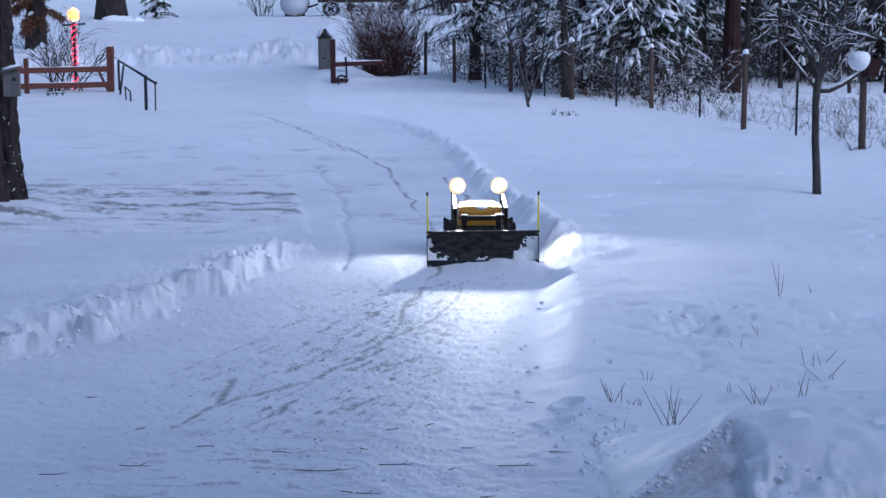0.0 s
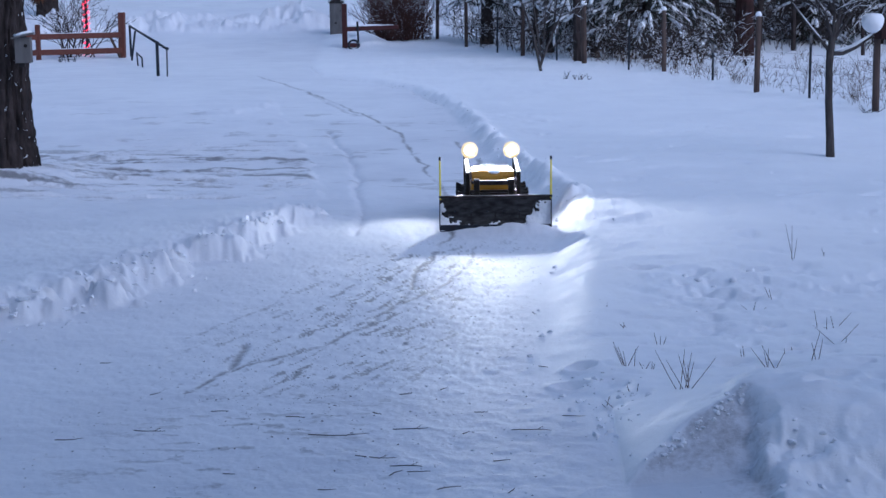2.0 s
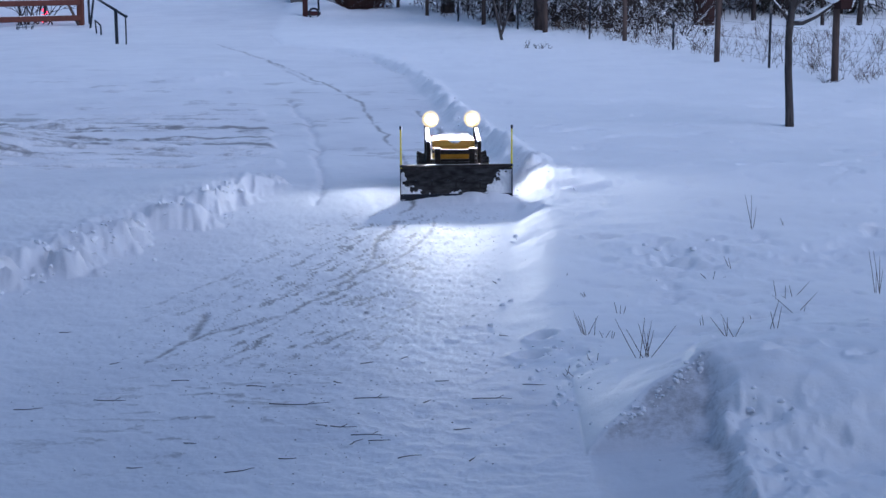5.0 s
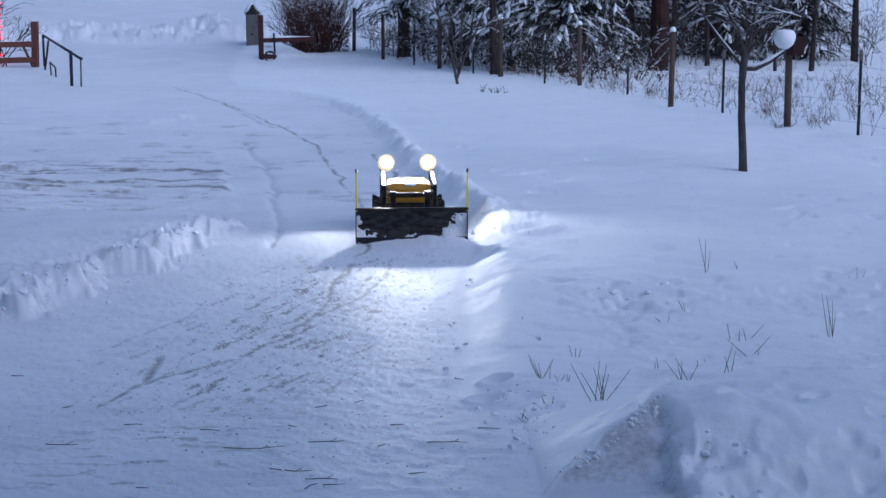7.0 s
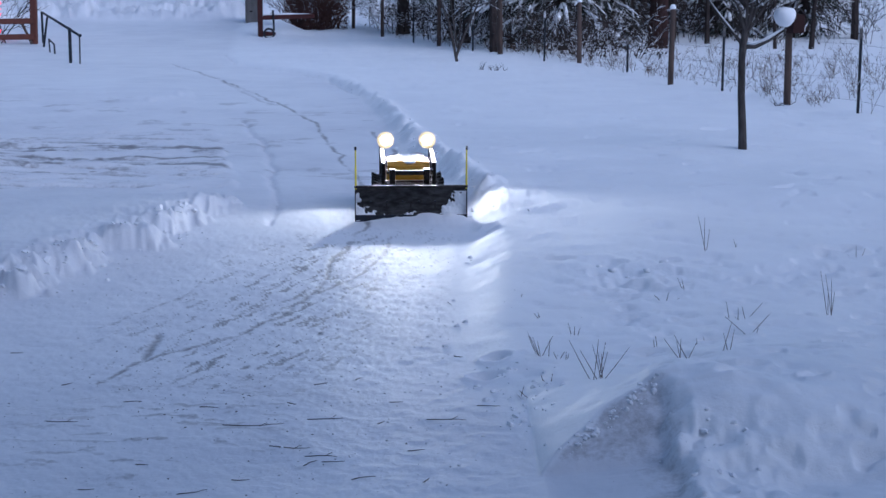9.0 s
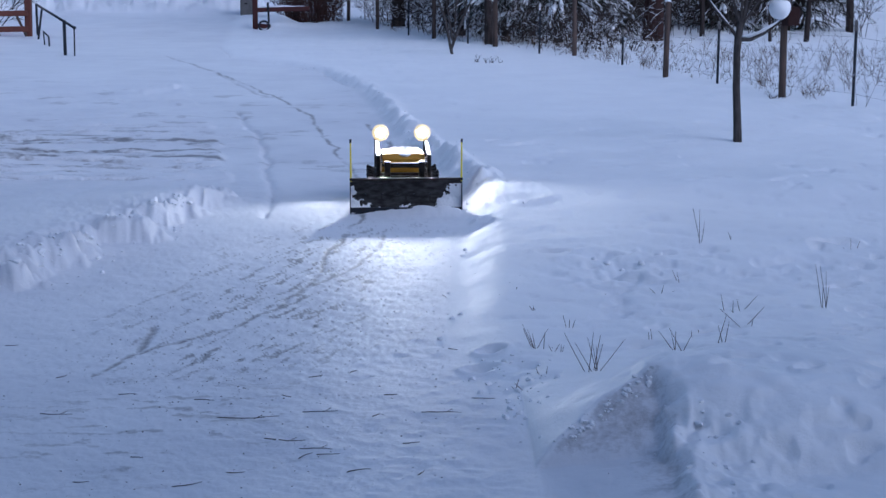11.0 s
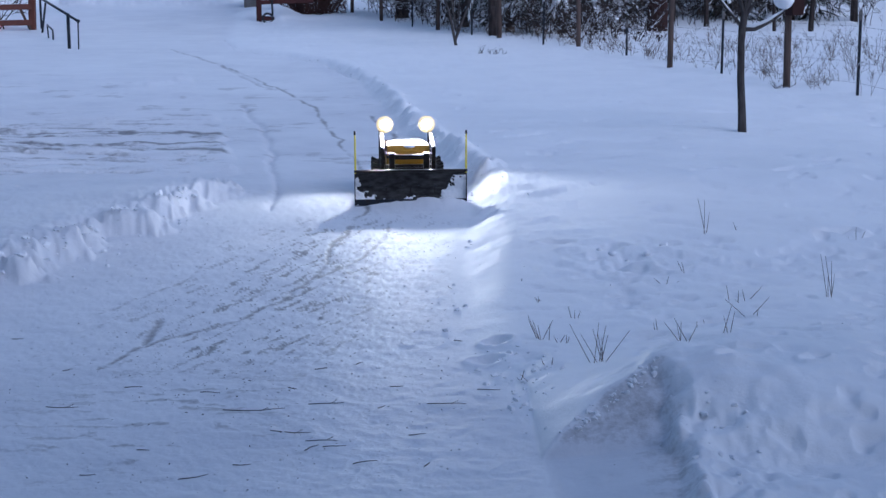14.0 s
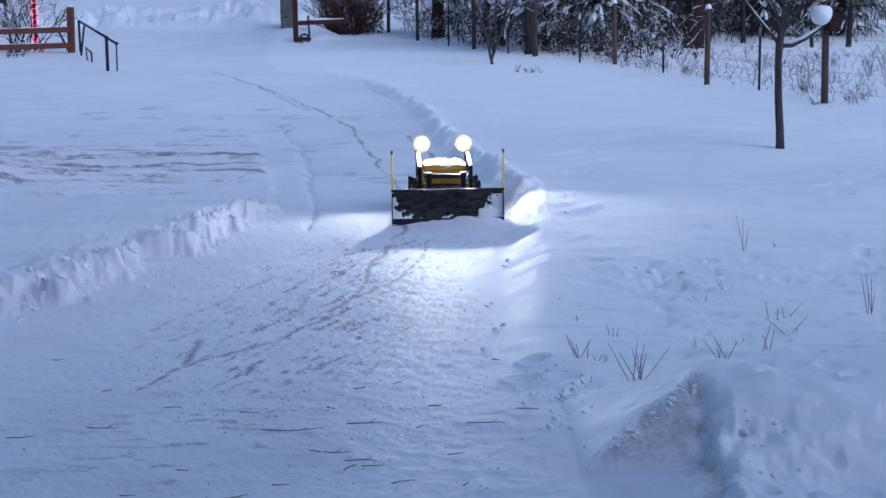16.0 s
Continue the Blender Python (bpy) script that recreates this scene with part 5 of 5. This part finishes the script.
# dead leaf clusters in the thicket
random.seed(36)
lf = Sink()
for k in range(2600):
    x, y = behind_fence(0.0, 0.6, 0.3, 2.2)
    p = Vector((x, y, random.uniform(0.12, 0.8)))
    lf.blade(p, way(random.uniform(0, 6.28), random.uniform(-1.3, 0.3)), random.uniform(0.05, 0.11), random.uniform(0.015, 0.032))
tagged(lf.make("dead_leaves", TWIG, None, "grey-brown dead leaves hanging in the thicket"), category="leaves", kind="stuff")

# low plants on the lawn
for x, y, sd in ((0.73, 28.6, 1), (0.95, 28.4, 2), (4.3, 21.0, 3)):
    random.seed(sd)
    s, w = Sink(), Sink()
    for k in range(9):
        grow(s, Vector((random.uniform(-0.12, 0.12), 0, 0)), way(random.uniform(0, 6.28), random.uniform(0.4, 1.3)), random.uniform(0.05, 0.12), 0.005, 1, 0.7, 2, 0.3, w)
    o = thing("dead_plant", "low dead plant with curled leaves poking from snow", "plant", m=pose(x, y, ground_at(x, y)))
    s.make("stems", TWIG, o, kind="stuff")


# ---- far side: field, trees and machinery ----
def far_conifer():
    random.seed(41)
    x, y = -14.5, 50.0
    z = ground_at(x, y)
    tree = thing("cedar_tree", "thick dark trunk under rusty-brown snow-topped foliage", "tree", m=pose(x, y, z - 0.05))
    t, nd, sn = Sink(), Sink(), Sink()
    t.tube([(0, 0, -0.2), (0, 0, 0.2), (0.03, 0, 1.0), (0.05, 0, 3.0), (0, 0, 7.0)], [0.38, 0.34, 0.29, 0.24, 0.05], 14)
    for k in range(60):
        h = 0.85 + 5.4 * (k / 60)
        a = random.uniform(0, 6.28)
        p, d = Vector((0.05, 0, h)), way(a, 0.1)
        pts = [p]
        for q in range(5):
            d = (d + Vector((0, 0, -0.16))).normalized()
            p = p + d * 0.16 * (1.2 - 0.1 * h)
            pts.append(p)
        t.tube(pts, [0.03, 0.025, 0.02, 0.015, 0.01, 0.006], 4)
        for q in pts[1:]:
            for c in range(60):
                nd.blade(q + Vector((random.uniform(-0.1, 0.1), random.uniform(-0.1, 0.1), random.uniform(-0.1, 0.08))), way(random.uniform(0, 6.28), random.uniform(-1.4, -0.1)), random.uniform(0.12, 0.26), 0.016)
        if k % 3 == 0:
            sn.ribbon([q + Vector((0, 0, 0.07)) for q in pts[1:4]], 0.09, 0.06, a)
    t.make("trunk", BARK, tree)
    nd.make("foliage", mat("rusty_foliage", (0.13, 0.058, 0.03), 0.85, dark=(0.06, 0.03, 0.02), scale=4, bump=0.1), tree, "rusty-brown hanging foliage")
    sn.make("snow", SNOW, tree, "snow on the foliage", True)
    x, y = -14.6, 60.0
    z = ground_at(x, y)
    tree = thing("old_tree", "very thick dark old trunk with snow at its foot", "tree", m=pose(x, y, z - 0.1))
    t = Sink()
    t.tube([(0, 0, -0.3), (0, 0, 0.15), (0, 0, 0.8), (0.1, 0, 4), (0.2, 0, 9)], [0.8, 0.62, 0.52, 0.42, 0.15], 18)
    for k in range(10):
        grow(t, Vector((0.1, 0, 4.0 + 0.5 * k)), way(k * 1.1, 0.6), 2.6, 0.12, 2, 0.7, 3, 0.3)
    t.make("trunk", BARK, tree)
    bm = bm_new()
    for k in range(7):
        lump(bm, (0.1 + 0.16 * k, -0.55, 0.02 - 0.01 * k), (0.3, 0.3, 0.2), 0.4, 2, k)
    part("foot_snow", bm, SNOW, tree, smooth=True)
    tree = conifer(-13.0, 60.5, 2.2, 0.04, 402, 0.12, 1.0, 0.9, 0.6, True)
    tagged(tree, "small green fir sapling growing from snow", "conifer")


far_conifer()


def build_tank():
    z = ground_at(-8.25, 62.3)
    tank = thing("fuel_tank", "pale grey rounded fuel tank with snow on top", "tank", m=pose(-8.25, 62.6, z, 0, 0, 0))
    bm = bm_new()
    prof = [(-1.1, 0.0), (-1.06, 0.2), (-0.95, 0.36), (-0.75, 0.46), (-0.5, 0.5), (0.5, 0.5), (0.75, 0.46), (0.95, 0.36), (1.06, 0.2), (1.1, 0.0)]
    n = 28
    rings = [[bm.verts.new((pr * math.cos(2 * math.pi * k / n), py, 0.5 + pr * math.sin(2 * math.pi * k / n))) for py, pr in prof] for k in range(n)]
    for k in range(n):
        a, c = rings[k], rings[(k + 1) % n]
        for q in range(len(prof) - 1):
            bm.faces.new((a[q], a[q + 1], c[q + 1], c[q]))
    bmesh.ops.remove_doubles(bm, verts=bm.verts, dist=0.001)
    part("shell", bm, mat("tank_paint", (0.5, 0.53, 0.56), 0.5, dark=(0.38, 0.4, 0.43), scale=3), tank, smooth=True)
    for s in (-0.6, 0.6):
        bm = bm_new()
        box(bm, (0, s, 0.0), (0.6, 0.12, 0.2), bevel=0.01)
        part("foot", bm, GREY_BOARD, tank)
    bm = bm_new()
    lump(bm, (0, 0, 1.0), (0.36, 1.0, 0.1), 0.2, 2)
    part("snow", bm, SNOW, tank, smooth=True)
    build_bush(-9.5, 62.6, 0.9, 1.0, 12, False, "leafless shrub beside the fuel tank", 45, False)


build_tank()


def farm_wagon(x, y, length, turn):
    z = ground_at(x, y)
    wagon = thing("farm_wagon", "old dark red farm wagon with spoked wheels, snowed in", "wagon", "old wagons", m=pose(x, y, z, 0, 0, turn))
    red = RED_BOARD
    bm = bm_new()
    box(bm, (0, 0, 0.5), (length, 1.3, 0.1), bevel=0.01)
    part("bed", bm, DARK_BOARD, wagon)
    for k in range(3):
        bm = bm_new()
        box(bm, (0, -0.66, 0.62 + 0.21 * k), (length, 0.04, 0.19), bevel=0.008)
        part("side_board", bm, red, wagon)
        bm = bm_new()
        box(bm, (0, 0.66, 0.62 + 0.21 * k), (length, 0.04, 0.19), bevel=0.008)
        part("side_board", bm, red, wagon)
    for s in (-1, 1):
        for k in (-1, 1):
            wheel = None
            bm = bm_new()
            n = 22
            tube(bm, [(0.26 * math.cos(2 * math.pi * q / n), 0, 0.26 * math.sin(2 * math.pi * q / n)) for q in range(n + 1)], 0.03, 6, False)
            wheel = part("wheel", bm, STEEL, wagon)
            wheel.matrix_basis = Matrix.Translation((k * length * 0.36, s * 0.72, 0.2))
            for q in range(5):
                bm = bm_new()
                a = math.pi * q / 5
                tube(bm, [(-0.25 * math.cos(a), 0, -0.25 * math.sin(a)), (0.25 * math.cos(a), 0, 0.25 * math.sin(a))], 0.016, 5)
                part("spoke", bm, STEEL, wheel)
    bm = bm_new()
    tube(bm, [(-length / 2, 0, 0.4), (-length / 2 - 0.9, 0, 0.1)], 0.04, 6)
    part("drawbar", bm, STEEL, wagon)
    bm = bm_new()
    for k in range(8):
        lump(bm, (-length / 2 + length * (k + 0.5) / 8, 0, 1.15), (length / 12, 0.62, 0.16), 0.2, 2, k)
    part("snow_load", bm, SNOW, wagon, "snow heaped on the bed", True)
    return wagon


RED_BOARD = mat("dark_red_board", (0.075, 0.028, 0.022), 0.8, dark=(0.035, 0.016, 0.014), scale=4, bump=0.3)
farm_wagon(-5.7, 63.0, 3.4, 4)
farm_wagon(-1.3, 64.0, 3.6, -5)
farm_wagon(2.8, 65.0, 3.2, 6)
undergrowth("thicket", "snowy brush and stalks round the old wagons", [(random.uniform(-7.2, 3.5), random.uniform(61.6, 62.4)) for k in range(60)], 0.9, TWIG, 46, True, 2, 3, 0.012)
for k in range(9):
    random.seed(700 + k)
    conifer(-7 + 1.9 * k, random.uniform(70, 78), 9, 0.16, 500 + k, 0.3, 1.0, 2.0, 0.6, False)


# ---- small things on the snow ----
def grass_tuft(x, y, stems, high, seed, spread=0.5, thick=0.0016):
    random.seed(seed)
    o = thing("grass_tuft", "few stiff dry grass stalks poking through snow", "grass", "dry stalks on the lawn", m=pose(x, y, ground_at(x, y)))
    for k in range(stems):
        s = Sink()
        a = random.uniform(0, 6.28)
        up = math.pi / 2 - spread * random.uniform(0.2, 1.3)
        d = way(a, up)
        ln = high * random.uniform(0.6, 1.1)
        p = Vector((random.uniform(-0.03, 0.03), random.uniform(-0.03, 0.03), -0.02))
        bend = way(random.uniform(0, 6.28), 0) * 0.06 * ln
        s.tube([p, p + d * ln * 0.5 + bend * 0.4, p + d * ln + bend], [thick, thick, thick * 0.5], 4)
        s.make("stalk", STRAW, o)


TUFTS = ((0.69, 7.1, 9, 0.24, 0.65), (0.48, 7.7, 6, 0.15, 0.5), (1.29, 7.36, 3, 0.17, 0.5), (1.68, 10.39, 3, 0.24, 0.45), (0.37, 7.05, 4, 0.1, 1.0), (2.05, 8.49, 5, 0.24, 0.25), (1.11, 7.36, 5, 0.17, 0.7), (1.59, 8.41, 3, 0.13, 0.9), (1.51, 8.41, 2, 0.1, 0.3), (0.66, 8.14, 3, 0.1, 0.5), (1.91, 7.71, 3, 0.07, 1.2), (1.25, 7.82, 2, 0.07, 0.6))
MORE_TUFTS = ((1.52, 7.95, 3, 0.15, 1.1), (1.04, 7.76, 2, 0.08, 0.4), (0.46, 9.01, 1, 0.06, 0.2), (0.51, 8.48, 3, 0.06, 0.8), (0.48, 7.15, 3, 0.06, 0.7), (1.22, 9.0, 3, 0.12, 1.0), (0.57, 7.62, 4, 0.06, 0.7), (1.9, 10.5, 2, 0.07, 1.0), (1.35, 9.2, 2, 0.1, 0.8), (2.25, 7.5, 2, 0.06, 1.0), (2.6, 10.2, 3, 0.1, 1.0), (0.95, 9.0, 1, 0.05, 0.3))
for i, (x, y, n, h, sp) in enumerate(TUFTS + MORE_TUFTS):
    grass_tuft(x, y, n, h, 60 + i, sp)


def fallen_twig(x, y, length, turn, seed, r=0.0018):
    random.seed(seed)
    s = Sink()
    p, d = Vector((-length / 2, 0, 0)), Vector((1, 0, 0))
    pts = [p]
    for k in range(5):
        d = Matrix.Rotation(random.uniform(-0.35, 0.35), 3, "Z") @ d
        p = p + d * length / 5
        pts.append(p)
    s.tube([q + Vector((0, 0, 0.003)) for q in pts], [r, r * 1.1, r, r * 0.9, r * 0.7, r * 0.5], 5)
    if length > 0.12:
        s.tube([pts[3], pts[3] + Vector((0.03, 0.02, 0.01))], r * 0.6, 4)
    o = s.make("fallen_twig", TWIG)
    tagged(o, "thin dark fallen twig lying on packed snow", "twig", "twigs on the drive")
    o.matrix_world = pose(x, y, ground_at(x, y) + 0.002, 0, 0, turn)


TWIGS = ((-0.78, 6.62, 0.26, 2), (-0.49, 6.72, 0.15, 8), (-0.6, 6.32, 0.17, -4), (-0.47, 6.2, 0.13, 3), (-0.5, 6.12, 0.09, 50), (-0.42, 6.13, 0.09, 20), (0.02, 6.71, 0.17, 1), (-0.26, 6.66, 0.05, 70), (-2.09, 7.92, 0.06, 8), (-1.59, 6.69, 0.14, 2), (0.05, 9.1, 0.06, -50), (0.08, 7.85, 0.05, 0), (-0.55, 7.3, 0.07, 30), (-0.38, 7.4, 0.05, 40))
MORE_TWIGS = ((-0.3, 5.95, 0.1, 45), (-0.75, 5.9, 0.07, -20), (-1.15, 6.1, 0.05, -10), (-0.2, 7.0, 0.06, 5), (-1.35, 7.0, 0.08, 12), (-1.0, 6.9, 0.09, 15), (-0.65, 6.95, 0.05, -30), (-1.9, 6.55, 0.12, 4), (0.2, 6.95, 0.1, 10), (-1.7, 7.3, 0.06, 25), (-0.1, 6.25, 0.07, -15), (-0.9, 5.75, 0.12, 6), (-0.05, 5.9, 0.06, 50), (-1.3, 5.8, 0.06, 0))
for i, (x, y, ln, tn) in enumerate(TWIGS + MORE_TWIGS):
    fallen_twig(x, y, ln, tn, 80 + i)


def crumbs(name, label, spots, lo, hi, material, seed, flat=0.7, kind="stuff", category="snow crumbs"):
    """Loose crumbs beyond counting, in one object."""
    random.seed(seed)
    base = bmesh.new()
    bmesh.ops.create_icosphere(base, subdivisions=1, radius=1.0)
    vs, fs = [v.co.copy() for v in base.verts], [[v.index for v in f.verts] for f in base.faces]
    base.free()
    co, faces = [], []
    xs, ys = np.array([s[0] for s in spots]), np.array([s[1] for s in spots])
    zs = terrain(xs, ys)[0]
    for (x, y), z in zip(spots, zs):
        r = lo + (hi - lo) * random.random() ** 2.5
        turn = Matrix.Rotation(random.uniform(0, 6.28), 3, "Z") @ Matrix.Rotation(random.uniform(-0.6, 0.6), 3, "X")
        size = Vector((r * random.uniform(0.8, 1.4), r * random.uniform(0.7, 1.1), r * flat))
        b = len(co)
        for v in vs:
            k = random.uniform(0.62, 1.2)
            q = turn @ Vector((v.x * size.x, v.y * size.y, v.z * size.z)) * k
            co.append((x + q.x, y + q.y, z + r * flat * 0.12 + q.z))
        faces += [[b + i for i in f] for f in fs]
    me = bpy.data.meshes.new(name)
    me.from_pydata(co, [], faces)
    me.materials.append(material)
    return tagged(new(name, me), label, category, kind=kind)


random.seed(51)


def near_line(line, off, spread):
    i = random.randint(0, len(line) - 2)
    (ax, ay), (bx, by) = line[i], line[i + 1]
    t = random.random()
    return ax + (bx - ax) * t + off + random.gauss(0, spread), ay + (by - ay) * t + random.gauss(0, spread)


crumbs("snow_crumbs", "loose snow lumps fallen from the ploughed banks", [near_line(LEFT_BANK[1:9], 0.1, 0.1) for k in range(60)] + [near_line(RIGHT_EDGE[2:11], -0.02, 0.05) for k in range(36)]
       + [near_line(WINDROW[1:], -0.08, 0.14) for k in range(110)], 0.005, 0.024, SNOW, 52)
crumbs("snow_crumbs", "crumbled snow round the shovelled cut", [(0.46 + 0.42 * t + random.gauss(0, 0.02), 6.06 + 0.36 * t + random.gauss(0, 0.02)) for t in (random.random() for k in range(60))] + [(random.gauss(1.0, 0.1), random.gauss(5.9, 0.16)) for k in range(25)]
       + [(random.gauss(0.36, 0.07), random.gauss(7.0, 0.3)) for k in range(70)], 0.005, 0.02, SNOW, 53)
crumbs("snow_crumbs", "small clods of snow strewn over the packed drive", [(random.uniform(-2.2, 0.1), random.uniform(5.6, 11.5)) for k in range(500)], 0.003, 0.01, SNOW, 54)
crumbs("debris", "dark bits of bark and soil strewn on the drive", [(random.gauss(-0.9, 0.6), random.uniform(5.6, 10.5)) for k in range(700)] + [(random.gauss(-1.0, 0.3), random.gauss(7.3, 0.35)) for k in range(160)],
       0.0015, 0.0055, DARK_BOARD, 55, 0.5, "stuff", "debris")
for i, (x, y, r) in enumerate(((1.36, 9.97, 0.028), (1.22, 9.7, 0.02), (1.02, 9.75, 0.022), (1.1, 9.65, 0.015), (0.95, 9.85, 0.018))):
    bm = bm_new()
    lump(bm, (0, 0, r * 0.5), (r * 1.1, r, r * 0.8), 0.3, 2, i)
    mesh_thing("snow_clod", bm, SNOW, "small rounded clod of snow on the lawn", "snow clod", "clods on the lawn", smooth=True, m=pose(x, y, ground_at(x, y)))
crumbs("snow_chunks", "broken chunks of snow in the pushed-up bank", [near_line(LEFT_BANK[1:10], -0.12, 0.07) for k in range(150)], 0.01, 0.04, SNOW, 56, 0.6)
